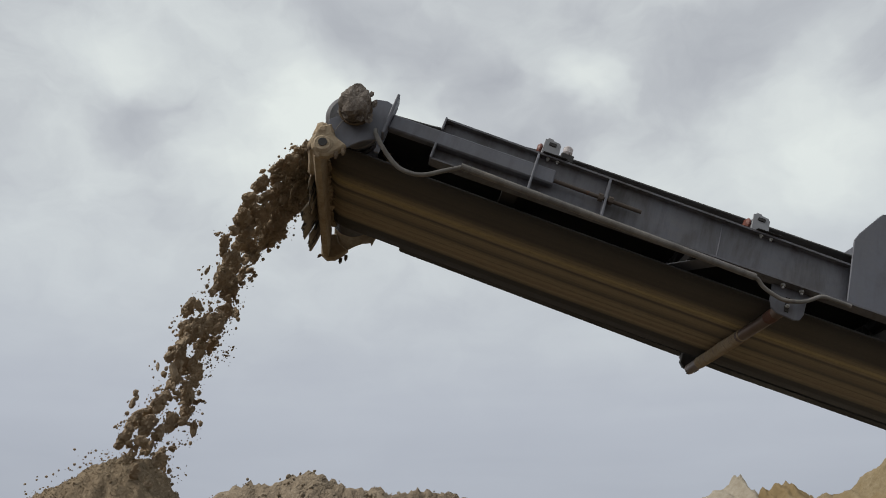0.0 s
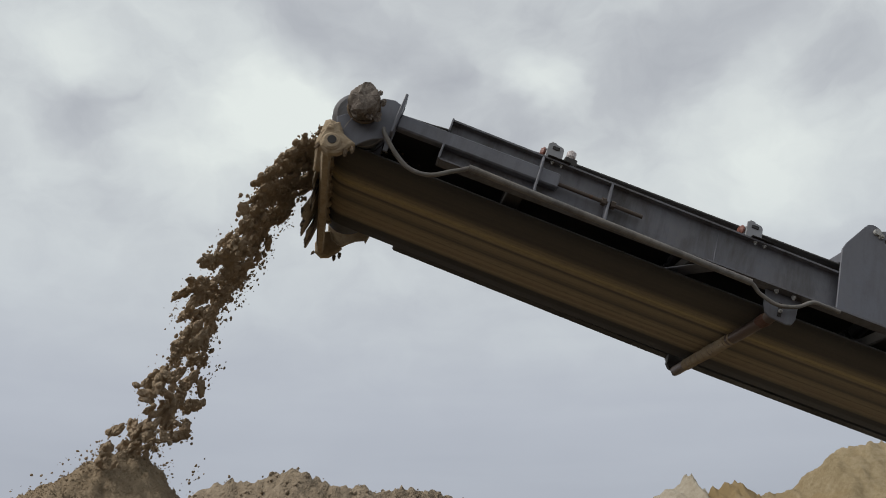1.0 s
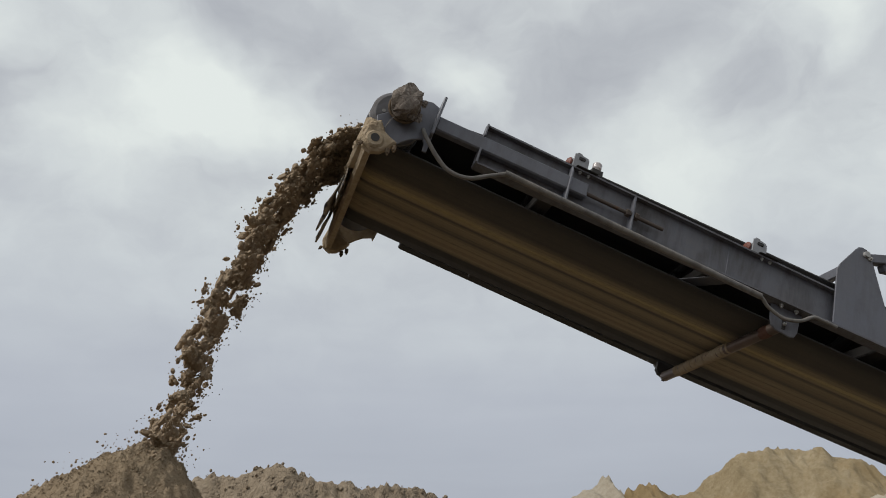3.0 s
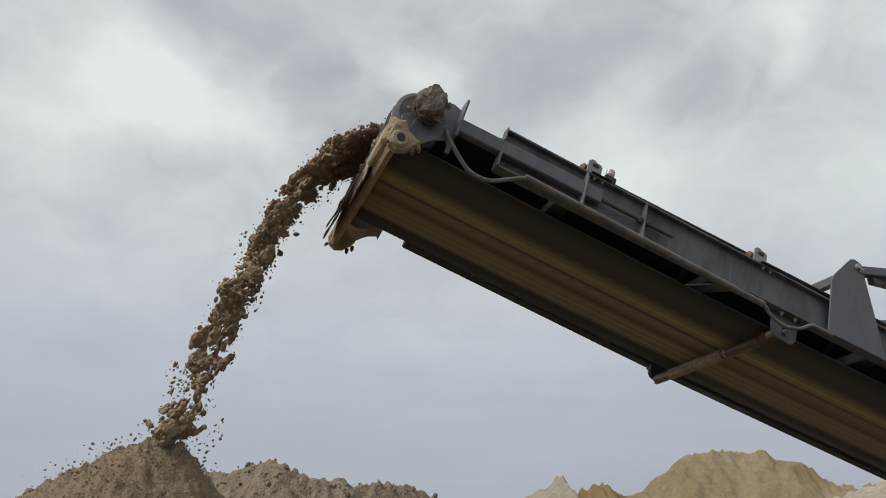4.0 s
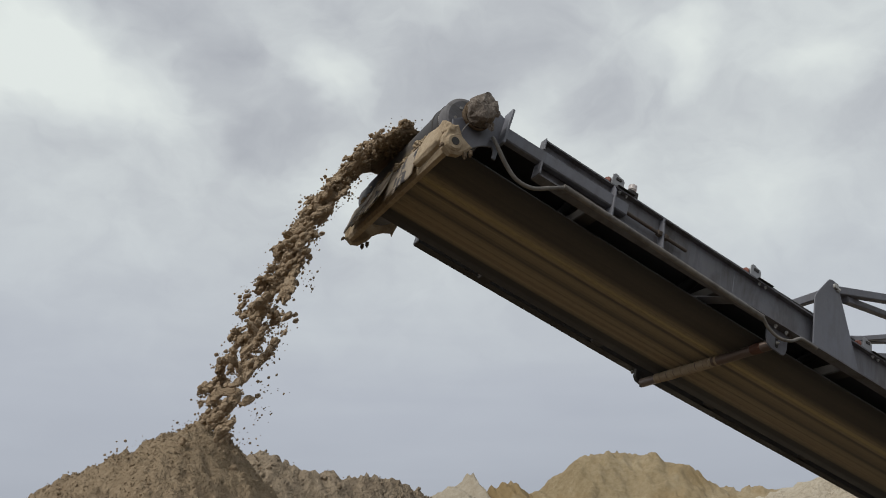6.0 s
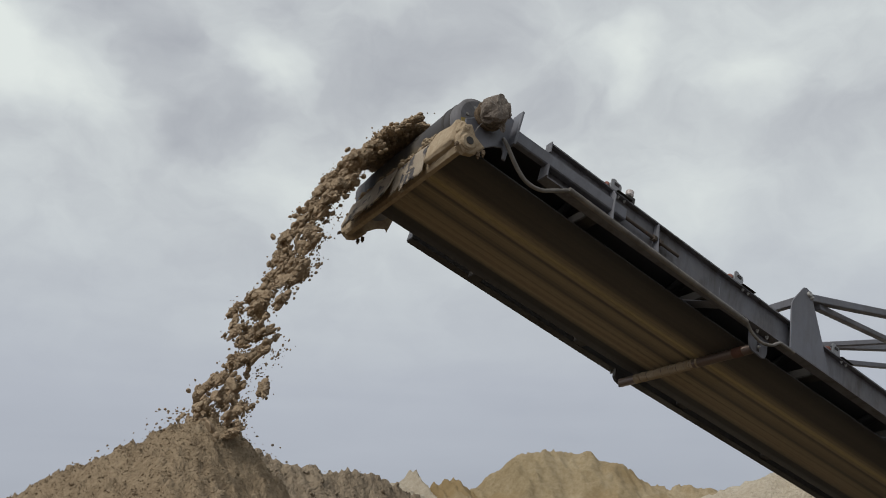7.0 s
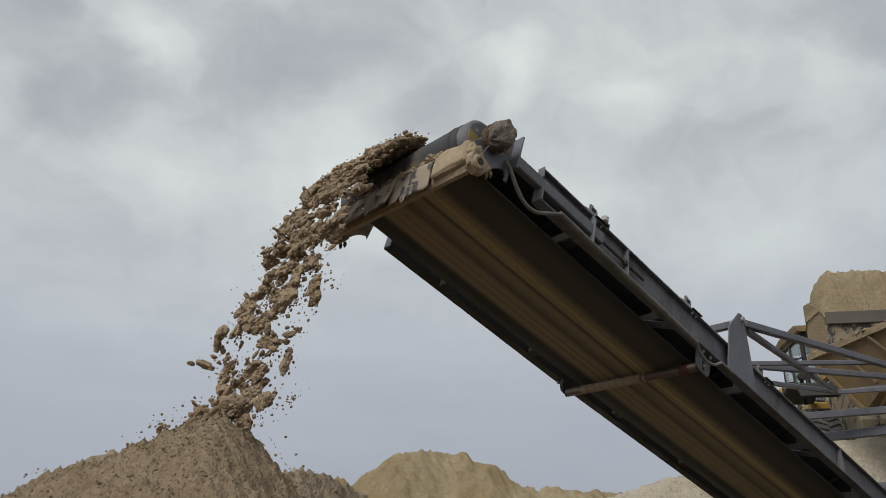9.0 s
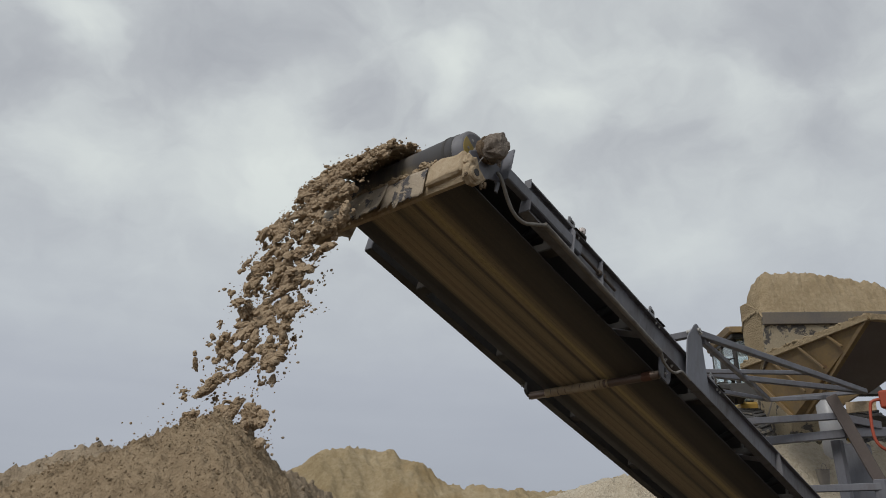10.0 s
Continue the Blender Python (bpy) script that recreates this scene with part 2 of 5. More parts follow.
def belt_material():
    """Black rubber, its underside streaked lengthwise by carried-back sand."""
    m, nt, bsdf, co = material("sand_streaked_black_rubber", 0.75)
    sep = nt.nodes.new("ShaderNodeSeparateXYZ")
    nt.links.new(co, sep.inputs[0])
    y = math_node(nt, "DIVIDE", sep.outputs[1], 1.4)
    k = (0.038, 0.034, 0.031)
    tan, gold, line = (0.34, 0.27, 0.165), (0.56, 0.43, 0.21), (0.125, 0.10, 0.07)
    bands = ramp(nt, y, [(0.0, k), (0.10, (0.036, 0.032, 0.028)), (0.20, (0.075, 0.063, 0.048)), (0.29, (0.072, 0.060, 0.046)), (0.36, tan), (0.395, gold), (0.43, tan), (0.445, line), (0.48, tan),
                         (0.54, (0.25, 0.196, 0.125)), (0.57, line), (0.61, tan), (0.70, (0.34, 0.255, 0.155)), (0.745, tan), (0.775, (0.03, 0.026, 0.023)), (1.0, k)])
    a, _ = noise_tex(nt, stretched(nt, co, (0.10, 26.0, 1.0)), 1.0, 5.0, 0.7)
    b, _ = noise_tex(nt, stretched(nt, co, (0.25, 95.0, 1.0)), 1.0, 3.0, 0.6)
    c, _ = noise_tex(nt, stretched(nt, co, (16.0, 60.0, 1.0)), 1.0, 5.0, 0.75)
    s = math_node(nt, "ADD", math_node(nt, "MULTIPLY", a, 0.72), math_node(nt, "MULTIPLY", b, 0.28))
    col = mix_col(nt, ramp(nt, s, [(0.32, (0.28, 0.28, 0.28)), (0.58, (0.95, 0.95, 0.95))]), k, bands)
    col = mix_col(nt, ramp(nt, c, [(0.50, (0, 0, 0)), (0.66, (0.7, 0.7, 0.7))]), col, bands)
    col = mix_col(nt, ramp(nt, c, [(0.30, (0.55, 0.55, 0.55)), (0.42, (0, 0, 0))]), col, k)
    g, _ = noise_tex(nt, stretched(nt, co, (70.0, 110.0, 1.0)), 1.0, 3.0, 0.7)
    col = mix_col(nt, ramp(nt, g, [(0.58, (0, 0, 0)), (0.70, (0.4, 0.4, 0.4))]), col, mix_col(nt, 0.3, bands, gold))
    col = mix_col(nt, ramp(nt, g, [(0.30, (0.5, 0.5, 0.5)), (0.42, (0, 0, 0))]), col, k)
    # the run over the drum and above it is wiped darker by the load
    col = mix_col(nt, ramp(nt, sep.outputs[2], [(0.02, (0, 0, 0)), (0.10, (0.85, 0.85, 0.85))]), col, (0.05, 0.05, 0.056))
    nt.links.new(col, bsdf.inputs["Base Color"])
    bump(nt, bsdf, s, 0.3, 0.004)
    return m


BELT = belt_material()


RUBBER = plain_material("black_tyre_rubber", (0.055, 0.052, 0.05), 0.85)
def spattered(name, dark, pale, scale, cover):
    """Dark plate or rubber under dried, flaking mud."""
    m, nt, bsdf, co = material(name, 0.8)
    a, _ = noise_tex(nt, co, scale, 6.0, 0.65, 0.3)
    b, _ = noise_tex(nt, co, scale * 9, 4.0, 0.6)
    f = ramp(nt, a, [(cover - 0.025, (0, 0, 0)), (cover + 0.025, (1, 1, 1))])
    lo = mix_col(nt, b, dark, tuple(v * 1.8 for v in dark))
    hi = mix_col(nt, b, pale, tuple(v * 0.6 for v in pale))
    nt.links.new(mix_col(nt, f, lo, hi), bsdf.inputs["Base Color"])
    bump(nt, bsdf, math_node(nt, "ADD", f, math_node(nt, "MULTIPLY", b, 0.6)), 0.8, 0.01)
    return m


FLAP = spattered("muddy_torn_rubber", (0.055, 0.052, 0.055), (0.42, 0.35, 0.265), 9.0, 0.42)
SPATTER = spattered("mud_spattered_bucket_plate", (0.06, 0.055, 0.052), (0.44, 0.37, 0.26), 3.6, 0.46)
DISC = paint_material("dull_yellow_drum_paint", (0.34, 0.245, 0.05), (0.14, 0.125, 0.10), 0.5, 0.5, 0.0)
TYRE = spattered("dusty_grey_tyre", (0.045, 0.044, 0.045), (0.20, 0.18, 0.15), 6.0, 0.55)
GLASS = plain_material("tinted_cab_glass", (0.75, 0.85, 0.85), 0.05, 0.0, 0.9)
LENS = plain_material("pale_clear_lens", (0.75, 0.68, 0.66), 0.2, 0.0, 0.4)
STEEL = plain_material("worn_bare_steel", (0.30, 0.28, 0.26), 0.45, 0.6)
LIP = paint_material("muddy_cutting_edge_steel", (0.10, 0.088, 0.08), (0.20, 0.165, 0.12), 0.6, 0.6, 0.05)


# ---- mesh helpers ----
def part(name, bm, mat, parent=None, label="", smooth=False):
    me = bpy.data.meshes.new(name)
    if smooth:
        for f in bm.faces:
            f.smooth = True
    bm.to_mesh(me)
    bm.free()
    me.materials.append(mat)
    ob = new(name, me)
    ob.parent = parent
    return tagged(ob, label)


def empty(name, m, label, category, group="", kind=""):
    ob = new(name)
    ob.matrix_world = m
    ob.empty_display_size = 0.2
    return tagged(ob, label, category, group, kind)


def box(bm, x0, x1, y0, y1, z0, z1, m=None, bevel=0.004):
    c = Matrix.Translation(((x0 + x1) / 2, (y0 + y1) / 2, (z0 + z1) / 2)) @ Matrix.Diagonal((x1 - x0, y1 - y0, z1 - z0, 1))
    vs = bmesh.ops.create_cube(bm, size=1, matrix=(m @ c) if m else c)["verts"]
    if bevel:
        es = list({e for v in vs for e in v.link_edges})
        bmesh.ops.bevel(bm, geom=es, offset=bevel, segments=1, affect="EDGES")
    return bm


def prism(bm, pts, a0, a1, axis=1, bevel=0.003):
    """A flat plate with the outline pts, between a0 and a1 on the axis."""
    def put(p, a):
        v = list(p)
        v.insert(axis, a)
        return bm.verts.new(v)
    lo, hi = [put(p, a0) for p in pts], [put(p, a1) for p in pts]
    n = len(pts)
    fs = [bm.faces.new(lo), bm.faces.new(hi[::-1])]
    fs += [bm.faces.new((lo[i], hi[i], hi[(i + 1) % n], lo[(i + 1) % n])) for i in range(n)]
    bmesh.ops.recalc_face_normals(bm, faces=fs)
    if bevel:
        es = list({e for f in fs[:2] for e in f.edges})
        bmesh.ops.bevel(bm, geom=es, offset=bevel, segments=1, affect="EDGES")
    return bm


def spline(pts, n=6):
    pts = [Vector(p) for p in pts]
    ext = [2 * pts[0] - pts[1]] + pts + [2 * pts[-1] - pts[-2]]
    out = []
    for i in range(1, len(ext) - 2):
        a, b, c, d = ext[i - 1:i + 3]
        for k in range(n):
            t = k / n
            out.append(0.5 * ((2 * b) + (c - a) * t + (2 * a - 5 * b + 4 * c - d) * t * t + (3 * b - a - 3 * c + d) * t ** 3))
    return out + [pts[-1]]


def sweep(bm, pts, r, sides=10, wobble=0.0):
    pts = [Vector(p) for p in pts]
    rings = []
    side = None
    for i, p in enumerate(pts):
        d = (pts[min(i + 1, len(pts) - 1)] - pts[max(i - 1, 0)]).normalized()
        if side is None:
            side = d.orthogonal().normalized()
        side = (side - d * side.dot(d)).normalized()
        up = d.cross(side)
        rr = r[i] if isinstance(r, (list, tuple)) else r
        ring = []
        for k in range(sides):
            a = 2 * math.pi * k / sides
            w = 1 + wobble * noise.noise(p * 9 + Vector((a, 0, 0)))
            ring.append(bm.verts.new(p + (side * math.cos(a) + up * math.sin(a)) * rr * w))
        rings.append(ring)
    for a, b in zip(rings, rings[1:]):
        for k in range(sides):
            bm.faces.new((a[k], a[(k + 1) % sides], b[(k + 1) % sides], b[k]))
    bm.faces.new(rings[0][::-1])
    bm.faces.new(rings[-1])
    return bm


def cyl(bm, a, b, r, sides=20, bevel=0.0):
    a, b = Vector(a), Vector(b)
    d = (b - a).normalized()
    if bevel:
        return sweep(bm, [a, a + d * 1e-4, a + d * bevel, b - d * bevel, b - d * 1e-4, b], [r - bevel, r - bevel, r, r, r - bevel, r - bevel], sides)
    return sweep(bm, [a, b], r, sides)


def bar(bm, a, b, w, h=None, bevel=0.006):
    """A square tube from a to b, upright in its section."""
    a, b = Vector(a), Vector(b)
    h = h or w
    d = (b - a)
    q = d.to_track_quat("X", "Z").to_matrix().to_4x4()
    return box(bm, 0, d.length, -w / 2, w / 2, -h / 2, h / 2, Matrix.Translation(a) @ q, bevel)


def lump(bm, c, r, sub=2, rough=0.35, freq=1.6, squash=(1, 1, 1), seed=0.0):
    made = bmesh.ops.create_icosphere(bm, subdivisions=sub, radius=1.0)["verts"]
    off = Vector((seed * 7.13, seed * 3.7, -seed * 5.1))
    turn = Euler((seed * 2.1, seed * 1.3, seed * 4.7)).to_matrix()
    for v in made:
        n = v.co.copy()
        k = 1 + rough * noise.fractal(n * freq + off, 0.6, 2.0, 3) + rough * 0.6 * (abs(noise.noise(n * 0.9 * freq + off * 2)) - 0.3)
        if sub > 3:
            k += 0.10 * abs(noise.noise(n * 6.5 + off)) + 0.06 * abs(noise.noise(n * 13 + off))
        p = turn @ (n * k)
        v.co = Vector(c) + Vector((p.x * r * squash[0], p.y * r * squash[1], p.z * r * squash[2]))
    return made


def bolt(p, axis, r=0.011, h=0.012):
    """A hexagon head with the thread's end standing out of it, in one piece."""
    p, d = Vector(p), Vector(axis)
    return sweep(bmesh.new(), [p, p + d * h, p + d * (h + 0.0005), p + d * (h + 0.012)], [r, r, r * 0.55, r * 0.5], 6)


# ---- ground, piles and banks ----
def smooth(a, b, v):
    t = min(max((v - a) / (b - a), 0.0), 1.0)
    return t * t * (3 - 2 * t)


def hill(name, x0, x1, y0, y1, step, height, mat, label, category, kind="", stepy=None):
    """A heap as one height field with a skirt below the ground."""
    nx, ny = int((x1 - x0) / step) + 1, int((y1 - y0) / (stepy or step)) + 1
    verts, faces = [], []
    for j in range(ny):
        for i in range(nx):
            x, y = x0 + (x1 - x0) * i / (nx - 1), y0 + (y1 - y0) * j / (ny - 1)
            verts.append((x, y, height(x, y)))
    for j in range(ny - 1):
        for i in range(nx - 1):
            a = j * nx + i
            if max(verts[k][2] for k in (a, a + 1, a + nx, a + nx + 1)) > -0.25:
                faces.append((a, a + 1, a + nx + 1, a + nx))
    me = bpy.data.meshes.new(name)
    me.from_pydata(verts, [], faces)
    me.polygons.foreach_set("use_smooth", [True] * len(faces))
    me.materials.append(mat)
    ob = new(name, me)
    return tagged(ob, label, category, "", kind)


def fract(x, y, s, o=4, seed=0.0):
    return noise.fractal(Vector((x * s + seed, y * s - seed, seed * 0.7)), 0.75, 2.0, o)


def ridged(x, y, s, seed=0.0):
    return 1 - 2 * abs(noise.fractal(Vector((x * s + seed, y * s + seed, seed)), 0.8, 2.0, 3))


def ground_height(x, y):
    r = math.hypot(x, y)
    return 0.06 * fract(x, y, 0.35) * smooth(0.5, 3, r) - 0.02


hill("ground", -60, 75, -60, 75, 1.5, ground_height, GROUND, "trodden sand floor of the quarry, darkened to limit bounced light", "ground", "structure")
far = bmesh.new()
for k in range(48):
    a0, a1 = math.tau * k / 48, math.tau * (k + 1) / 48
    bm_v = [far.verts.new((r * math.cos(a), r * math.sin(a), -0.3)) for r, a in ((40, a0), (3000, a0), (3000, a1), (40, a1))]
    far.faces.new(bm_v)
tagged(part("ground", far, GROUND), "sand plain out to the horizon, darkened to limit bounced light", "ground", "", "structure")

APEX = Vector((-1.85, 4.70, 2.195))


def pile_base(x, y):
    """Steep under the stream, gentle on the side that runs back to the old heap."""
    dx, dy = x - APEX.x, y - APEX.y
    r = math.hypot(dx, dy)
    a = math.degrees(math.atan2(dy, dx))
    steep = smooth(-0.3, 0.85, math.cos(math.radians(a + 10)))
    gentle = math.exp(-((((a - 128 + 180) % 360) - 180) / 42) ** 2)
    slope = 0.82 - 0.47 * gentle
    rr = max(math.sqrt(r * r + 0.03) - 0.12 - 0.045 * steep * smooth(0.0, 0.15, r), 0.05)
    return APEX.z - 0.05 * gentle * smooth(0.1, 0.4, r) - slope * rr - 0.55 * steep * min(rr, 0.5) - 0.1 * steep * rr


def pile_height(x, y):
    z = pile_base(x, y)
    r = math.hypot(x - APEX.x, y - APEX.y)
    z += 0.05 * fract(x, y, 2.0, 4, 3.1) * smooth(0, 0.6, r) + 0.022 * ridged(x, y, 3.2, 1.7) * smooth(0.1, 0.5, r) + 0.026 * ridged(x, y, 8.0, 6.1) + 0.044 * abs(fract(x, y, 14.0, 3, 5.0)) + 0.018 * abs(noise.noise(Vector((x * 34, y * 34, 2.0)))) + 0.010 * noise.noise(Vector((x * 60, y * 60, 5.0)))
    return z


hill("sand_pile", -5.8, 1.0, 1.5, 7.6, 0.0155, pile_height, SAND, "growing conical pile of damp brown sand under the conveyor", "sand pile")


def scatter(name, n, place, mat, sizes, label, category, seed=3, sub=1):
    """Loose clods and crumbs lying on a slope."""
    rnd = random.Random(seed)
    shapes = []
    for k in range(8):
        b = bmesh.new()
        lump(b, (0, 0, 0), 1.0, sub, 0.45, 1.5, (1, 0.85, 0.7), k + 0.5)
        b.verts.index_update()
        shapes.append(([v.co.copy() for v in b.verts], [[v.index for v in f.verts] for f in b.faces]))
        b.free()
    verts, faces = [], []
    for _ in range(n):
        p = place(rnd)
        if p is None:
            continue
        s = sizes[0] + (sizes[1] - sizes[0]) * rnd.random() ** 3
        q = Euler((rnd.random() * 6, rnd.random() * 6, rnd.random() * 6)).to_matrix()
        vs, fs = shapes[rnd.randrange(8)]
        base = len(verts)
        verts += [tuple(q @ v * s + p) for v in vs]
        faces += [[base + i for i in f] for f in fs]
    me = bpy.data.meshes.new(name)
    me.from_pydata(verts, [], faces)
    me.polygons.foreach_set("use_smooth", [True] * len(faces))
    me.materials.append(mat)
    return tagged(new(name, me), label, category, "", "stuff")


def on_pile(rnd):
    a, r = rnd.random() * math.tau, 0.02 + 2.1 * rnd.random() ** 0.72
    x, y = APEX.x + r * math.cos(a), APEX.y + r * math.sin(a)
    if y > 6.2:
        return None
    return Vector((x, y, pile_height(x, y)))


scatter("sand_clods", 70000, on_pile, SAND, (0.0022, 0.0050), "loose damp sand clods rolling down the pile", "sand clods")


def on_flank(rnd):
    p = on_pile(rnd)
    return p and p - Vector((0, 0, 0.0045))


scatter("sand_clods", 9000, on_flank, SAND, (0.0045, 0.012), "larger damp sand clods bedded in the pile", "sand clods", 8, 1)


# an older heap of clay behind the pile, broken into steep crumbling edges
def ridge_height(x, y):
    crest = 6.95 + 0.12 * math.sin(x * 2.1)
    top = 2.27 + 0.10 * math.exp(-((x + 1.14) / 0.22) ** 4) + 0.03 * math.exp(-((x + 1.6) / 0.25) ** 2) - 0.55 * smooth(-1.75, -3.0, x) - 0.05 * smooth(-0.8, -0.2, x) - 0.10 * smooth(0.0, 0.35, x) - 0.65 * smooth(0.3, 1.4, x) - 0.8 * smooth(-3.2, -6.0, x)
    d = y - crest
    z = top - (1.15 * max(-d, 0) if d < 0 else 0.7 * d)
    z += 0.02 * ridged(x, y, 1.7, 2.0) + 0.03 * ridged(x, y, 3.6, 7.0) + 0.03 * ridged(x, y, 5.5, 1.0) + 0.036 * ridged(x, y, 9.0, 4.0) + 0.024 * ridged(x, y, 19.0, 2.0) + 0.018 * fract(x, y, 30.0, 3)
    return z - 0.06


hill("clay_heap", -6.5, 4.0, 4.6, 10.2, 0.026, ridge_height, CLAY, "old grey-brown heap of cracked clay and sand", "earth heap")


def on_ridge(rnd):
    x, y = -3.0 + 4.0 * rnd.random(), 5.9 + 1.2 * rnd.random()
    return Vector((x, y, ridge_height(x, y) + 0.004))


scatter("clay_clods", 1500, on_ridge, CLAY, (0.005, 0.024), "clods of grey-brown clay lying on the old heap", "clods", 5, 2)


def bumps(x, y, items):
    z = -1.0
    for cx, cy, h, rx, ry in items:
        z = max(z, h * math.exp(-((x - cx) / rx) ** 2 - ((y - cy) / ry) ** 2))
    return z


# the far hills, from the sharp pale peak to the broad yellow one
def peak_height(x, y):
    z = bumps(x, y, [(8.7, 28.0, 3.95, 1.6, 2.5), (12.0, 27.0, 3.9, 1.8, 2.0), (14.5, 27.0, 3.5, 3.5, 3.0), (5.5, 28.5, 3.5, 4.5, 3.0)])
    for cx, cy, h, steep in ((10.1, 27.5, 5.05, 1.35), (9.5, 27.7, 4.52, 0.7), (10.5, 27.3, 4.50, 1.2), (11.0, 27.1, 4.25, 1.2)):
        dx, dy = x - cx + 0.16 * noise.noise(Vector((x * 2.2, y * 2.2, 5.0))), y - cy
        z = max(z, h - steep * (abs(dx) * (0.72 if dx < 0 else 1.6) + 0.45 * abs(dy)))
    return z - 0.02 + 0.04 * ridged(x, y, 0.9, 4.0) + 0.06 * ridged(x, y, 2.6, 1.0) + 0.06 * ridged(x, y, 5.0, 2.0)


hill("pale_peak", 0, 19, 23.5, 31, 0.075, peak_height, PALE_SAND, "eroded pale sand peaks in the distance", "sand hill")


def orange_height(x, y):
    z = -1.0
    for cx, cy, h, steep in ((11.1, 26.7, 4.62, 1.0), (11.38, 26.6, 4.72, 1.3), (11.8, 26.5, 4.36, 1.1), (10.65, 26.8, 4.56, 1.3)):
        dx, dy = x - cx + 0.2 * noise.noise(Vector((x * 2.0, y * 2.0, 9.0))), y - cy
        z = max(z, h - steep * (abs(dx) + 0.5 * abs(dy)))
    return z + 0.06 * ridged(x, y, 1.8, 2.0) + 0.08 * ridged(x, y, 4.2, 2.0) - 0.02


hill("far_peak", 9.0, 14.5, 23.5, 30, 0.08, orange_height, YELLOW_SAND, "eroded orange-yellow sand peak in the distance", "sand hill")


def yellow_height(x, y):
    u = 0.819 * x - 0.573 * y   # across the view
    v = 0.573 * x + 0.819 * y   # away from it
    top = 6.3 + 2.5 * smooth(-7.9, -4.0, u) - 0.55 * smooth(0.1, 0.8, u) - 0.35 * smooth(0.8, 2.1, u) - 1.2 * smooth(2.0, 3.4, u) - 0.4 * smooth(3.4, 6.0, u)
    top += 1.0 * smooth(10.0, 16.5, u) - 1.6 * smooth(-8.0, -15.0, u)
    w = v - 50.6 - 0.7 * noise.noise(Vector((u * 0.35, 4.0, 1.0)))
    z = top * math.exp(-(w / (6.2 if w < 0 else 5.0)) ** 2) - 0.3
    face = smooth(-0.4, -2.2, w)         # gullies and slumped lobes cut the face, the crest stays even
    gully = 0.55 * abs(noise.noise(Vector((u * 0.30 + 0.22 * v, v * 0.14, 3.3)))) + 0.2 * abs(noise.noise(Vector((u * 1.1 + 0.6 * v, v * 0.45, 8.1))))
    lobe = 0.35 * ridged(u, v * 0.6, 0.24, 3.0) + 0.22 * ridged(x, y, 0.6, 1.0)
    return z + face * (lobe - gully + 0.25 + 0.22 * ridged(u + 0.6 * v, v, 0.9, 2.2) + 0.12 * ridged(x, y, 2.1, 9.0)) + 0.08 * ridged(x, y, 0.7, 6.0) + 0.03 * ridged(x, y, 2.6, 5.0) + 0.04 * fract(x, y, 4.1, 3, 2.0) - 0.02


hill("yellow_hill", 10, 54, 18, 62, 0.15, yellow_height, YELLOW_SAND, "broad yellow sand hill with collapsed faces", "sand hill")


# the loading ramp on which the loader drives up to the hopper
def ramp_height(x, y):
    u = 0.74 * x - 0.67 * y     # across the loader's way
    v = 0.67 * x + 0.74 * y     # back along it
    edge = 11.15 + 0.12 * fract(u, 0.0, 0.9)
    top = 3.0 - 0.30 * max(0.3 - u, 0.0) - 0.34 * smooth(15.5, 19.5, v)
    z = top * smooth(edge - 2.0, edge + 0.05, v)
    z += 0.42 * math.exp(-((v - edge - 0.25) / 0.4) ** 2) * smooth(0.5, 2.0, u)
    z *= smooth(-8.0, -4.0, u) * (1 - smooth(9.0, 14.0, u)) * (1 - smooth(27, 34, v))
    rise = smooth(0.02, 0.5, z)
    z += rise * (0.10 * ridged(x, y, 0.8, 6.0) + 0.08 * ridged(x, y, 2.7, 3.0) + 0.035 * ridged(x, y, 7.0, 1.0))
    z += rise * smooth(17, 23, v) * (0.28 * ridged(x, y, 1.1, 8.0) + 0.14 * ridged(x, y, 3.3, 2.0) - 0.1)
    return z - 0.12 - 0.3 * (1 - rise)


hill("loading_ramp", 3.0, 33, -4, 27, 0.11, ramp_height, RAMP_SAND, "pale sand loading ramp with a steep dug face", "sand ramp", "structure")


# ---- the stockpiling conveyor ----
SLOPE, TURN = 18.4, 6.0
HOME = pose(-0.35, 3.95, 3.85, 0, SLOPE, TURN)
WIDE = 1.42         # from one frame rail's web to the other's
TAIL = 9.0
conveyor = empty("conveyor", HOME, "grey steel belt conveyor throwing damp sand onto a pile", "conveyor")


def cv(name, bm, mat, parent=None, label="", smooth=False):
    return part(name, bm, mat, parent or conveyor, label, smooth)


def rail_top(x):
    return 0.318 - 0.016 * min(max(x - 0.28, 0.0), 2.5)


def rail(name, web, out, x0, label, mat=GREY_WORN, lift=0.0):
    """A channel that opens away from the belt: web at y = web, flanges towards out, the upper one narrower."""
    b = bmesh.new()
    rows = []
    for x in (x0, 2.03, 2.78, TAIL):
        t = rail_top(x)
        lo = lift * max(1 - (x - 0.16) / 2.45, 0.0)      # the lower flange comes down towards the roller
        prof = [(0.0, lo), (0.085, lo), (0.085, lo + 0.012), (0.010, lo + 0.012), (0.010, t - 0.012), (0.048, t - 0.012), (0.048, t), (0.0, t)]
        rows.append([b.verts.new((x, web + out * y, z)) for y, z in prof])
    for r0, r1 in zip(rows, rows[1:]):
        for k in range(8):
            b.faces.new((r0[k], r0[(k + 1) % 8], r1[(k + 1) % 8], r1[k]))
    b.faces.new(rows[0])
    b.faces.new(rows[-1][::-1])
    bmesh.ops.recalc_face_normals(b, faces=b.faces)
    return cv(name, b, mat, None, label)


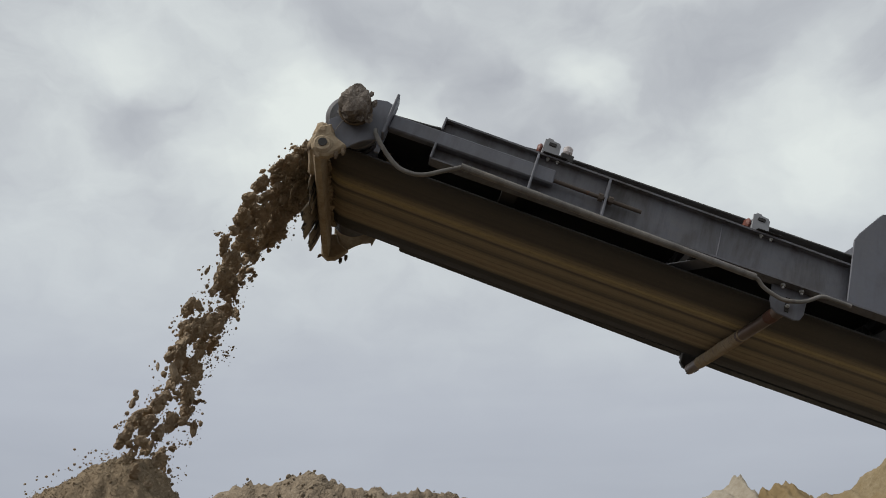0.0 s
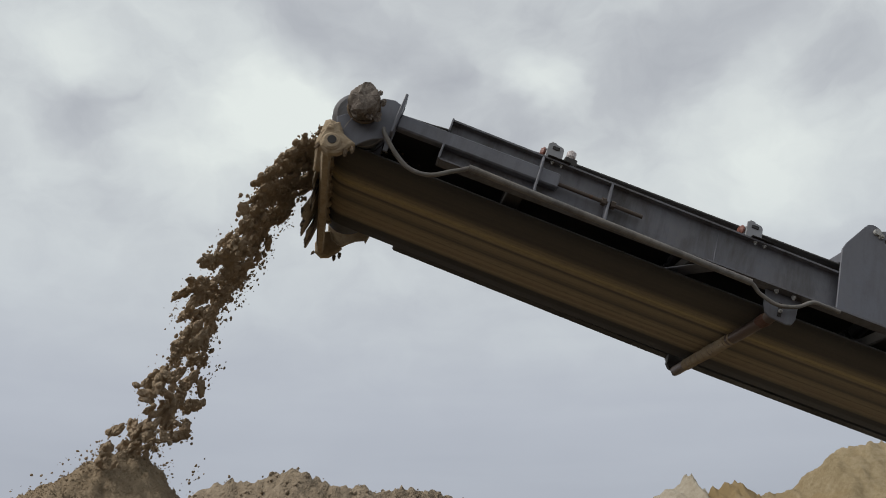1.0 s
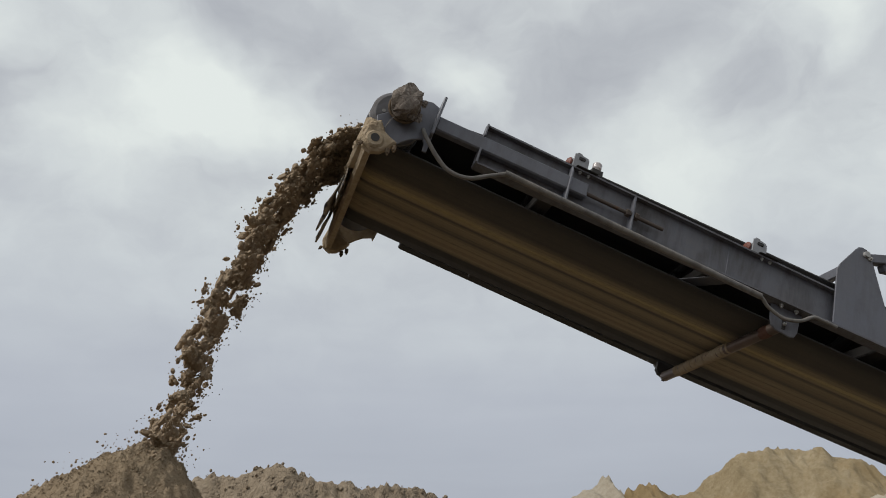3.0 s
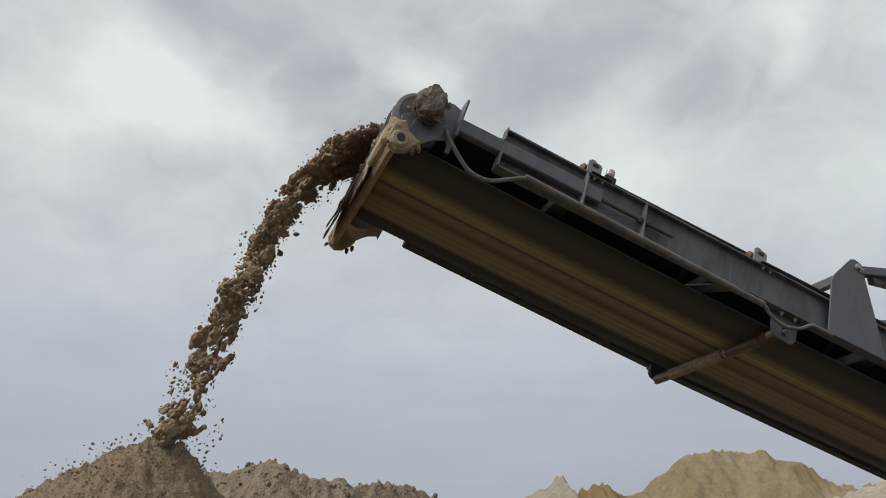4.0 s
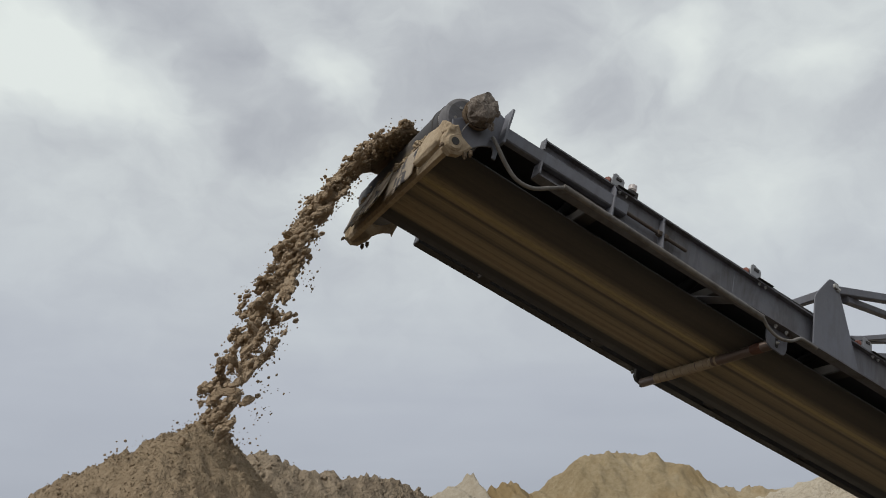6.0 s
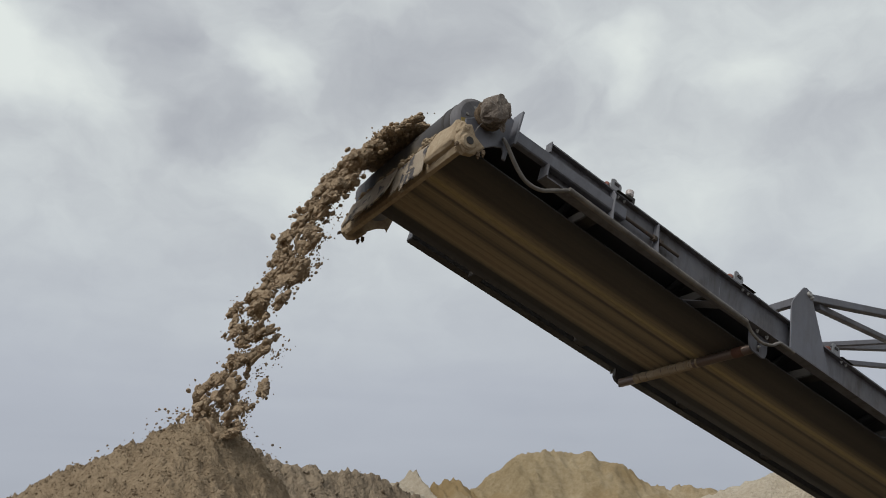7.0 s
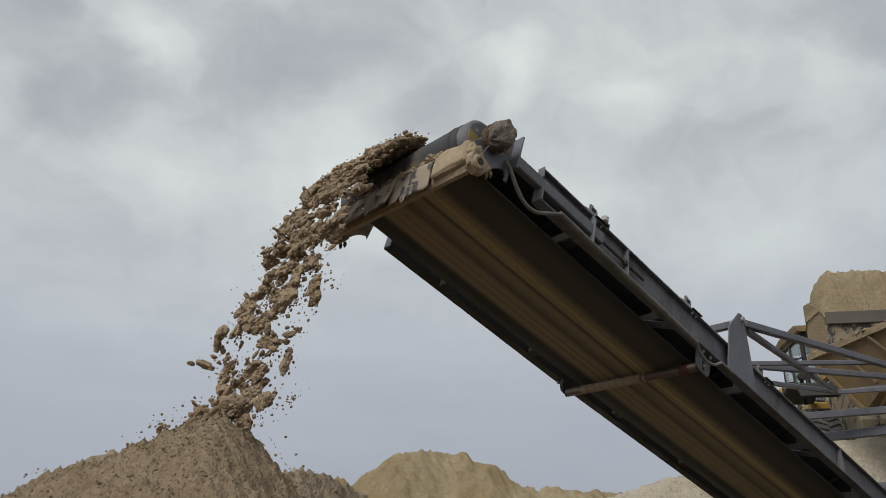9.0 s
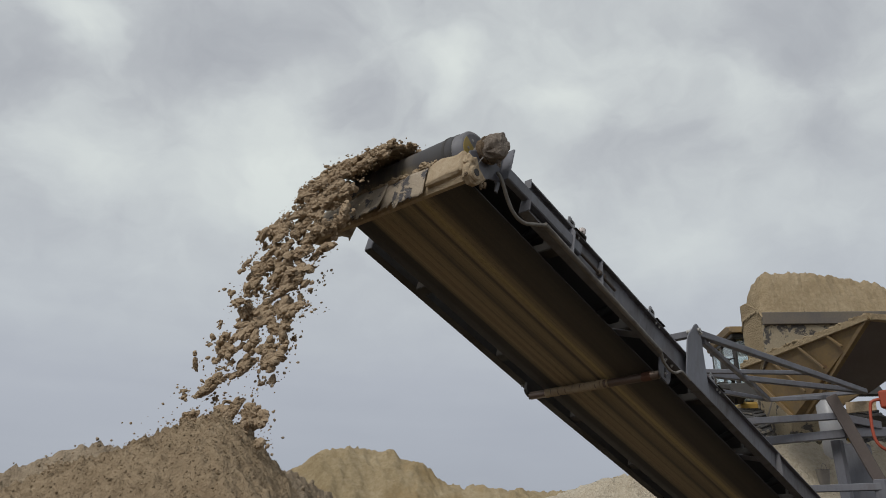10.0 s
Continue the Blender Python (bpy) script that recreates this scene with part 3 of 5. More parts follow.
near_rail = rail("side_rail", 0.0, -1, 0.28, "grey painted channel rail of the conveyor")
# same channel as the near rail, with shade put into its darker steel
far_rail = rail("side_rail", WIDE, 1, 0.16, "grimy channel rail of the conveyor, its colour darkened as if shaded", DARK_STEEL, 0.056)
# head end of the channel, closed round the sliding arm
cv("end_plate", prism(bmesh.new(), [(-0.002, 0.220), (-0.072, 0.220), (-0.060, 0.318), (-0.002, 0.318)], 0.270, 0.282, 0), GREY, near_rail)
cv("end_plate", prism(bmesh.new(), [(-0.002, 0.002), (-0.100, 0.002), (-0.092, 0.110), (-0.002, 0.110)], 0.270, 0.282, 0), GREY, near_rail)
cv("end_plate", box(bmesh.new(), 0.150, 0.164, WIDE + 0.002, WIDE + 0.084, 0.060, 0.308), GREY, far_rail)
for x, mat in ((0.866, GREY), (1.315, GREY), (4.95, GREY_WORN), (6.6, GREY_WORN)):
    t = rail_top(x) - 0.013
    front = 0.090 if x < 1 else 0.080
    cv("stiffener", prism(bmesh.new(), [(-0.011, 0.013), (-front - 0.004, 0.013), (-front, 0.05), (-front * (0.9 if x < 1 else 0.625), t - (0.05 if x < 1 else 0)), (-0.050, t), (-0.011, t)], x - 0.007, x + 0.007, 0), mat, near_rail)
# weld seam across the web
cv("weld_seam", sweep(bmesh.new(), [(2.028, -0.0105, 0.014 + 0.262 * k / 14) for k in range(15)], 0.0028, 6, 0.6), GREY, near_rail)

# sliding take-up arm with its threaded rod
arm = cv("take_up_arm", box(bmesh.new(), -0.022, 0.995, -0.070, -0.012, 0.112, 0.212, None, 0.008), GREY)
rod = cv("threaded_rod", cyl(bmesh.new(), (0.99, -0.05, 0.150), (1.535, -0.05, 0.142), 0.0125, 12), RUSTY, arm, "rusty threaded adjusting rod")
for x in (1.285, 1.345):
    cv("nut", cyl(bmesh.new(), (x - 0.013, -0.05, 0.146), (x + 0.013, -0.05, 0.146), 0.026, 6), RUSTY, rod)

# conduit along the lower flange and the hanging cables
cv("conduit", cyl(bmesh.new(), (0.46, -0.104, 0.004), (2.235, -0.100, -0.045), 0.020, 14), CABLE, None, "dusty grey conduit along the rail")
cv("cable", sweep(bmesh.new(), spline([(-0.085, -0.06, 0.075), (-0.06, -0.09, 0.02), (0.045, -0.085, -0.075), (0.144, -0.08, -0.128), (0.263, -0.08, -0.120), (0.377, -0.09, -0.052), (0.47, -0.104, 0.003)], 7), 0.0135, 10, 0.1), CABLE, None, "sagging grey motor cable", True)
cv("cable", sweep(bmesh.new(), spline([(2.20, -0.100, -0.044), (2.25, -0.098, -0.052), (2.303, -0.09, -0.088), (2.413, -0.09, -0.118), (2.533, -0.09, -0.085), (2.625, -0.088, -0.018), (2.70, -0.088, -0.012), (2.80, -0.086, -0.014)], 7), 0.012, 10, 0.1), CABLE, None, "sagging grey cable under the rail", True)

# head plates, end bar and drum
SIDE = [(-0.368, 0.05), (-0.35, 0.0), (-0.305, -0.07), (-0.254, -0.096), (-0.205, -0.092), (-0.165, -0.045), (-0.125, -0.008), (-0.066, 0.022), (-0.05, 0.0), (-0.045, -0.055),
        (-0.018, -0.055), (-0.018, 0.275), (-0.09, 0.30), (-0.16, 0.285), (-0.225, 0.205), (-0.31, 0.105)]
head = cv("head_plate", prism(bmesh.new(), SIDE, -0.045, -0.030), GREY)
cv("head_plate", prism(bmesh.new(), [p for p in SIDE if p[1] != -0.055], WIDE + 0.030, WIDE + 0.045), MUD, None, "mud-coated head plate")
cv("end_bar", box(bmesh.new(), -0.040, -0.022, -0.128, -0.025, 0.035, 0.318), GREY, head)

DRUM = Vector((-0.255, 0.0, 0.150))
drum = new("drum", None)
drum.parent = conveyor
drum.matrix_basis = pose(*DRUM)
b = bmesh.new()
cyl(b, (0, 0.015, 0), (0, WIDE - 0.015, 0), 0.163, 48, 0.008)
part("drum_shell", b, GREY_WORN, drum, "steel drive drum", True)
part("wear_band", sweep(bmesh.new(), [(0, 0.10, 0), (0, 0.155, 0)], 0.1645, 48), STEEL, drum, "worn bright band beside the belt", True)
part("belt_edge_ring", sweep(bmesh.new(), [(0, 0.160, 0), (0, 0.166, 0), (0, 0.186, 0), (0, 0.190, 0)], [0.165, 0.173, 0.173, 0.165], 48), RUBBER, drum, "black rubber ring")
for turned, mat, say in ((51, DISC, "yellow painted half of the drum's end"), (231, GREY_WORN, "grey half of the drum's end")):
    arc = [math.radians(turned - 90 + 180 * k / 20) for k in range(21)]
    part("end_disc", prism(bmesh.new(), [(0.138 * math.cos(a), 0.138 * math.sin(a)) for a in arc], 0.010, 0.0145, 1, 0), mat, drum, say)
b = bmesh.new()
cyl(b, (0, -0.10, 0), (0, WIDE + 0.10, 0), 0.038, 20, 0.004)
for k in range(6):
    a = math.tau * k / 6
    cyl(b, (0.09 * math.cos(a), 0.006, 0.09 * math.sin(a)), (0.09 * math.cos(a), 0.012, 0.09 * math.sin(a)), 0.012, 6)
part("shaft", b, STEEL, drum)

# drive motor, wholly caked in mud
b = bmesh.new()
cyl(b, (-0.236, -0.03, 0.150), (-0.236, -0.12, 0.150), 0.090, 20, 0.01)
motor = cv("drive_motor", b, MUD_DARK, None, "drive motor caked in dry mud")
b = bmesh.new()
rings = []
for y, r in ((-0.070, 0.082), (-0.088, 0.098), (-0.112, 0.094), (-0.140, 0.100), (-0.168, 0.102), (-0.192, 0.098), (-0.208, 0.086), (-0.214, 0.052), (-0.212, 0.012)):
    ring = []
    for k in range(30):      # a stiff sheet tied round it: flat facets with sharp creases between
        a = math.tau * k / 30
        c = Vector((math.cos(a), math.sin(a), 0))
        fold = 0.22 * noise.noise(Vector((c.x * 1.5 + 4, c.y * 1.5, y * 14))) + 0.16 * noise.noise(Vector((c.x * 3.4, c.y * 3.4 + 7, y * 30))) + 0.07 * noise.noise(Vector((c.x * 9, c.y * 9, y * 70)))
        rr = r * (1.0 + fold)
        ring.append(b.verts.new((-0.236 + rr * c.x * 0.84, y + 0.022 * noise.noise(Vector((c.x * rr * 20 + 2, c.y * rr * 20, 3.0))), 0.146 + rr * c.y)))
    rings.append(ring)
for r0, r1 in zip(rings, rings[1:]):
    for k in range(30):
        b.faces.new((r0[k], r1[k], r1[(k + 1) % 30], r0[(k + 1) % 30]))
b.faces.new(rings[-1])
bmesh.ops.recalc_face_normals(b, faces=b.faces)
cv("wrapping", b, WRAP, motor, "mud-caked sheet tied round the motor")
cv("strap", sweep(bmesh.new(), [(-0.236 + 0.090 * math.cos(a), -0.085, 0.146 + 0.102 * math.sin(a)) for a in [math.tau * k / 24 for k in range(24)]], 0.009, 8, 0.4), MUD_DARK, motor, "", True)
for k, (dx, dy, dz, r) in enumerate(((0.02, -0.06, 0.112, 0.016), (0.06, -0.09, 0.095, 0.014), (0.098, -0.10, 0.03, 0.020), (0.095, -0.06, -0.045, 0.024), (0.05, -0.10, -0.085, 0.022))):
    b = bmesh.new()
    lump(b, (-0.236 + dx, -0.045 + dy, 0.155 + dz), r, 3, 0.6, 1.6, (1, 0.5, 1.2), k + 3.3)
    cv("torn_scrap", b, WRAP, motor)
cv("wire", sweep(bmesh.new(), spline([(-0.30, -0.075, -0.055), (-0.285, -0.085, 0.02), (-0.262, -0.09, 0.075)], 4), 0.0035, 6), CABLE)

# belt cleaner: beam across the head with pivots, crust and torn rubber
cleaner = cv("cleaner_beam", prism(bmesh.new(), [(-0.352, -0.213), (-0.318, -0.205), (-0.316, -0.17), (-0.372, 0.005), (-0.395, 0.005), (-0.392, -0.06), (-0.372, -0.19)], -0.04, WIDE + 0.03, 1, 0.01), MUD, None, "belt cleaner beam coated in pale mud")
for y, s in ((-0.065, 1), (WIDE + 0.045, -1)):
    b = bmesh.new()
    prism(b, [(-0.39, -0.04), (-0.40, -0.14), (-0.375, -0.20), (-0.32, -0.225), (-0.265, -0.20), (-0.22, -0.14), (-0.20, -0.10), (-0.24, -0.085), (-0.285, -0.065), (-0.33, 0.0)], y - 0.03, y + 0.03, 1, 0.012)
    piv = cv("pivot_bracket", b, MUD, cleaner, "mud-coated cleaner pivot bracket")
    b = bmesh.new()
    cyl(b, (-0.325, y - s * 0.02, -0.150), (-0.325, y - s * 0.048, -0.150), 0.056, 18, 0.012)
    cv("pivot_boss", b, MUD, cleaner)
    # solid dark disc: the bore's inner shade is given as colour
    b = bmesh.new()
    cyl(b, (-0.325, y - s * 0.046, -0.146), (-0.325, y - s * 0.052, -0.146), 0.026, 14)
    cv("pivot_hole", b, DARK_STEEL, cleaner, "dark disc standing in for the shaded bore of the pivot")
    for at_x, at_z, way, r, h in ((-0.235, -0.165, (0.25, 0, -1), 0.014, 0.03), (-0.205, -0.13, (0.25, 0, -1), 0.014, 0.03), (-0.385, -0.19, (-0.4, 0, -1), 0.012, 0.02)):
        cv("bolt", bolt((at_x, y - s * 0.02, at_z), way, r, h), MUD_DARK, cleaner)
b = bmesh.new()
box(b, -0.418, -0.345, -0.05, 0.27, -0.185, 0.018, None, 0.018)
bmesh.ops.subdivide_edges(b, edges=list(b.edges), cuts=5, use_grid_fill=True)
for v in b.verts:
    v.co += Vector((0.012 * noise.noise(v.co * 13), 0.012 * noise.noise(v.co * 11 + Vector((3, 0, 0))), 0.022 * noise.noise(v.co * 9 + Vector((0, 5, 0)))))
cv("mud_crust", b, MUD, cleaner, "pale mud crust on the beam end", True)
b = bmesh.new()
lump(b, (-0.352, -0.06, -0.075), 0.062, 4, 0.35, 1.5, (0.9, 0.6, 1.0), 6.1)
cv("mud_crust", b, MUD, cleaner, "pale mud crust on the beam end", True)
b = bmesh.new()
rnd = random.Random(11)
for k in range(60):
    lump(b, (-0.385 + rnd.uniform(-0.02, 0.02), 0.24 + 1.12 * k / 60, 0.006 + rnd.uniform(-0.012, 0.02)), rnd.uniform(0.014, 0.034), 3, 0.5, 1.5, (1, 1.3, 0.8), k * 1.37)
cv("sand_crust", b, MUD, cleaner, "row of sand lumps stuck along the beam")


def sheet(name, y0, y1, z0, z1, x0, curl, seed, mat, label):
    """A torn hanging rubber sheet with an uneven lower edge."""
    rnd = random.Random(seed)
    b = bmesh.new()
    n, mrow = 22, 9
    low = [z0 + 0.05 * noise.fractal(Vector((k * 0.35, seed * 3.0, 0)), 0.6, 2.0, 3) for k in range(n)]
    grid = []
    for s in (0, 1):
        rows = []
        for j in range(mrow):
            f = j / (mrow - 1)
            row = []
            for k in range(n):
                y = y0 + (y1 - y0) * k / (n - 1)
                z = z1 + (low[k] - z1) * f
                x = x0 - curl * f * f + 0.012 * noise.noise(Vector((y * 6, z * 6, seed))) - s * 0.008
                row.append(b.verts.new((x, y, z)))
            rows.append(row)
        grid.append(rows)
    for s in (0, 1):
        for j in range(mrow - 1):
            for k in range(n - 1):
                q = [grid[s][j][k], grid[s][j][k + 1], grid[s][j + 1][k + 1], grid[s][j + 1][k]]
                b.faces.new(q if s else q[::-1])
    edge = [(j, 0) for j in range(mrow)] + [(mrow - 1, k) for k in range(1, n)] + [(j, n - 1) for j in range(mrow - 2, -1, -1)] + [(0, k) for k in range(n - 2, -1, -1)]
    for (j, k), (j2, k2) in zip(edge, edge[1:]):
        b.faces.new((grid[0][j][k], grid[0][j2][k2], grid[1][j2][k2], grid[1][j][k]))
    bmesh.ops.recalc_face_normals(b, faces=b.faces)
    return cv(name, b, mat, cleaner, label, True)


sheet("rubber_flap", 0.28, 0.70, -0.235, -0.01, -0.405, -0.012, 2, FLAP, "torn muddy rubber scraper flap")
sheet("rubber_flap", 0.66, 1.08, -0.275, -0.02, -0.420, 0.03, 5, FLAP, "torn muddy rubber scraper flap")
sheet("rubber_flap", 1.04, 1.34, -0.25, -0.02, -0.410, 0.02, 8, FLAP, "torn muddy rubber scraper flap")

# the belt: one endless loop, flat below, troughed above, round the drum
BELT_NEAR, BELT_FAR, BELT_LOW = 0.10, 1.24, -0.062


def belt_loop():
    path = []     # x, z, trough
    for k in range(13):
        a = math.radians(-90 - 200 * k / 12)
        path.append((DRUM.x + 0.169 * math.cos(a), DRUM.z + 0.169 * math.sin(a), 0.0))
    for k in range(1, 49):
        f = k / 48
        x = -0.20 + f * (TAIL - 0.1)
        path.append((x, 0.318 - 0.05 * smooth(-0.2, 1.3, x), smooth(-0.1, 1.2, x)))
    for k in range(7):
        a = math.radians(90 - 180 * k / 6)
        path.append((TAIL - 0.25 + 0.15 * math.cos(a), 0.09 + 0.152 * math.sin(a), 0.0))
    for k in range(1, 20):
        f = k / 20
        path.append((TAIL - 0.25 - f * (TAIL - 0.25 - 2.47), BELT_LOW, 0.0))
    path.append((2.47, BELT_LOW, 0.0))
    for k in range(1, 12):
        f = k / 12
        path.append((2.47 - f * (2.47 + 0.255), BELT_LOW + (DRUM.z - 0.169 - BELT_LOW) * f - 0.006 * math.sin(math.pi * f), 0.0))
    return path


def build_belt():
    b = bmesh.new()
    loops = []
    path = belt_loop()
    n = len(path)
    mid, half = (BELT_NEAR + BELT_FAR) / 2, (BELT_FAR - BELT_NEAR) / 2
    for off in (0.0, 0.012):
        rows = []
        for i, (x, z, tr) in enumerate(path):
            px, pz, _ = path[i - 1]
            qx, qz, _ = path[(i + 1) % n]
            d = Vector((qx - px, 0, qz - pz)).normalized()
            nrm = Vector((d.z, 0, -d.x))       # inwards
            row = []
            for k in range(13):
                u = -1 + 2 * k / 12
                wing = max(abs(u) - 0.36, 0.0) / 0.64
                row.append(b.verts.new((x + nrm.x * off, mid + half * u * (1 - 0.01 * tr), z + nrm.z * off + tr * 0.17 * wing)))
            rows.append(row)
        loops.append(rows)
    for s in (0, 1):
        for i in range(n):
            r0, r1 = loops[s][i], loops[s][(i + 1) % n]
            for k in range(12):
                b.faces.new((r0[k], r0[k + 1], r1[k + 1], r1[k])).material_index = s
    for i in range(n):
        for k in (0, 12):
            b.faces.new((loops[0][i][k], loops[1][i][k], loops[1][(i + 1) % n][k], loops[0][(i + 1) % n][k])).material_index = 1
    bmesh.ops.recalc_face_normals(b, faces=b.faces)
    ob = cv("belt", b, BELT, None, "black rubber belt streaked with sand", True)
    ob.data.materials.append(RUBBER)
    return ob


build_belt()

# return roller with its hanging brackets
roller = new("return_roller", None)
roller.parent = conveyor
roller.matrix_basis = pose(2.47, 0, -0.115)
part("roller_tube", cyl(bmesh.new(), (0, 0.03, 0), (0, WIDE - 0.035, 0), 0.037, 24, 0.006), ROLLER_STEEL, roller, "dark worn steel roller tube", True)
b = bmesh.new()
ys = [0.60 + 0.60 * k / 60 for k in range(61)]
sweep(b, [(0, y, 0) for y in ys], [0.041 + 0.005 * noise.noise(Vector((y * 23, 1.0, 4))) - (0.0055 if k % 8 == 5 else 0.0) for k, y in enumerate(ys)], 20, 0.08)
part("sand_sleeve", b, MUD, roller, "sleeve of sand stuck on the roller", True)
for y, w in ((0.52, 0.02), (0.10, 0.09), (0.57, 0.025)):
    part("rust_band", sweep(bmesh.new(), [(0, y, 0), (0, y + w / 2, 0), (0, y + w, 0)], [0.0385, 0.0415, 0.0385], 20, 0.1), RUST_RED if w > 0.05 else MUD, roller, "orange-rusted band" if w > 0.05 else "ring of caked mud")
# the far bracket also gets the steel with shade in its colour
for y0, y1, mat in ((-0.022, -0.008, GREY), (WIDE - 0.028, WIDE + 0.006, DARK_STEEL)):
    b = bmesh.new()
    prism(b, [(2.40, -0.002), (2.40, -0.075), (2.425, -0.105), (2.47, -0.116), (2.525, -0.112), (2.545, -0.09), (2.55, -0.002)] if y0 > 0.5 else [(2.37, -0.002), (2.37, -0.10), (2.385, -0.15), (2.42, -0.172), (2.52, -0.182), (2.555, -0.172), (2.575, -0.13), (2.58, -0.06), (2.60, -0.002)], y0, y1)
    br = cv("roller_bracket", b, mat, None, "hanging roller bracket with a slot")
    # no opening is cut: a dark strip paints the slot's shade
    b = bmesh.new()
    prism(b, [(2.458, -0.06), (2.458, -0.15), (2.482, -0.15), (2.482, -0.06)], y0 - 0.002, y0)
    cv("slot", b, DARK_STEEL, br, "dark strip standing in for the shaded adjusting slot")
    cv("bolt", bolt((2.47, y0 - 0.002, -0.115), (0, -1, 0), 0.012, 0.010), GALV, br)
    for x in (2.42, 2.53):
        cv("bolt", bolt((x, -0.05 if y0 < 0.5 else WIDE + 0.05, -0.001), (0, 0, -1), 0.014, 0.014), GALV, br)

# cross members and troughing idlers between the rails
for x in (0.78, 1.95, 3.25, 4.45, 5.65, 6.85, 8.05):
    b = bmesh.new()
    box(b, x - 0.05, x + 0.05, 0.002, WIDE - 0.002, 0.016, 0.024)
    box(b, x - 0.05, x - 0.042, 0.002, WIDE - 0.002, 0.024, 0.10)
    cv("cross_member", b, DARK_STEEL)
    b = bmesh.new()
    m = (BELT_NEAR + BELT_FAR) / 2
    cyl(b, (x, m - 0.19, 0.19), (x, m + 0.19, 0.19), 0.05, 14)
    for s in (-1, 1):
        cyl(b, (x, m + s * 0.21, 0.200), (x, m + s * 0.54, 0.340), 0.045, 14)
        cyl(b, (x, m + s * 0.20, 0.03), (x, m + s * 0.20, 0.19), 0.012, 8)
        bar(b, (x + 0.03, m + s * 0.52, 0.02), (x + 0.03, m + s * 0.52, 0.30), 0.03)
    cv("trough_idler", b, DARK_STEEL)
# flat brace under the rails
for x in (1.80, 4.3):
    b = bmesh.new()
    prism(b, [(x - 0.03, 0.26), (x + 0.14, 0.002), (x + 0.26, 0.002), (x + 0.09, 0.26)], 0.002, 0.012, 2)
    cv("corner_brace", b, GREY)

# gusset plates that carry the support frame
GUSSET = [(2.79, 0.013), (2.79, 0.435), (2.815, 0.49), (2.925, 0.652), (2.945, 0.675), (2.975, 0.686), (3.01, 0.680), (3.035, 0.66), (3.055, 0.615), (3.285, 0.02), (3.288, 0.013)]
for y0, y1 in ((-0.062, -0.050), (WIDE + 0.050, WIDE + 0.062)):
    g = cv("gusset_plate", prism(bmesh.new(), GUSSET, y0, y1), GREY, None, "tall grey gusset plate")
    s = -1 if y0 < 0.5 else 1
    cv("bolt", bolt((3.03, y0 if s < 0 else y1, 0.615), (0, s, 0), 0.018, 0.014), GALV, g)
    cv("pin", cyl(bmesh.new(), (3.0, y0 - 0.02, 0.635), (3.0, y1 + 0.10 * -s, 0.635), 0.022, 14), GALV, g)

# stop switches along the top flange
def stop_switch(x, beacon):
    z = rail_top(x) + 0.001
    b = bmesh.new()
    box(b, x - 0.02, x + 0.13, -0.066, 0.10, z, z + 0.007)
    base = cv("stop_switch", b, DARK_STEEL, None, "emergency stop switch with orange cap on its bracket")
    b = bmesh.new()
    prism(b, [(x - 0.03, z + 0.008), (x - 0.026, z + 0.145), (x - 0.012, z + 0.152), (x - 0.008, z + 0.161), (x + 0.022, z + 0.159), (x + 0.026, z + 0.151), (x + 0.066, z + 0.145), (x + 0.078, z + 0.129), (x + 0.082, z + 0.008)], 0.018, 0.026, 1, 0.003)
    cv("front_plate", b, BOX_GREY, base, "thin grey bracket plate")
    b = bmesh.new()
    prism(b, [(x - 0.03, z + 0.008), (x - 0.034, z + 0.105), (x - 0.02, z + 0.123), (x + 0.05, z + 0.123), (x + 0.07, z + 0.105), (x + 0.075, z + 0.008)], 0.027, 0.10, 1, 0.012)
    cv("housing", b, BOX_GREY, base)
    b = bmesh.new()
    cyl(b, (x - 0.022, 0.062, z + 0.087), (x - 0.058, 0.062, z + 0.087), 0.038, 20, 0.014)
    cv("cap", b, STOP_RED, base, "orange-red stop cap")
    b = bmesh.new()
    box(b, x + 0.004, x + 0.05, 0.014, 0.018, z + 0.108, z + 0.131)
    cv("label_plate", b, DARK_STEEL, base)
    for dx in (0.02, 0.08):
        cv("bolt", bolt((x + dx, -0.03, z - 0.013), (0, 0, -1), 0.012, 0.008), GALV, base)
    if beacon:
        b = bmesh.new()
        box(b, x + 0.086, x + 0.165, -0.045, 0.02, z, z + 0.052)
        cv("beacon_base", b, DARK_STEEL, base)
        b = bmesh.new()
        cyl(b, (x + 0.122, -0.022, z + 0.052), (x + 0.122, -0.022, z + 0.112), 0.030, 18, 0.014)
        cv("beacon_lens", b, LENS, base, "pale red warning beacon")


for x, k in ((0.905, True), (2.235, False), (3.46, False)):
    stop_switch(x, k)

# ---- the support frame from the gussets to the plant ----
def at(x, y, z):
    return HOME @ Vector((x, y, z))


G_NEAR, G_FAR = at(3.03, -0.03, 0.625), at(3.03, WIDE + 0.03, 0.625)
J_LOW, E_END = Vector((7.01, 5.60, 3.645)), Vector((7.50, 4.47, 3.66))
frame_ob = empty("support_frame", Matrix.Translation(E_END), "grey square-tube support frame pinned to the conveyor", "support frame")


def strut(a, b2, w, mat=GREY):
    inv = Matrix.Translation(-E_END)
    return part("tube", bar(bmesh.new(), inv @ Vector(a), inv @ Vector(b2), w), mat, frame_ob)


strut(G_NEAR, E_END, 0.066)
strut(G_FAR, E_END, 0.066)
strut(G_NEAR, G_FAR, 0.066)
strut(G_NEAR + Vector((0.12, 0.02, -0.05)), J_LOW, 0.055)
strut(G_FAR + Vector((0.12, 0, -0.05)), J_LOW, 0.055)
strut(J_LOW, E_END, 0.055)
strut(J_LOW, Vector((6.72, 4.66, 3.50)), 0.055)
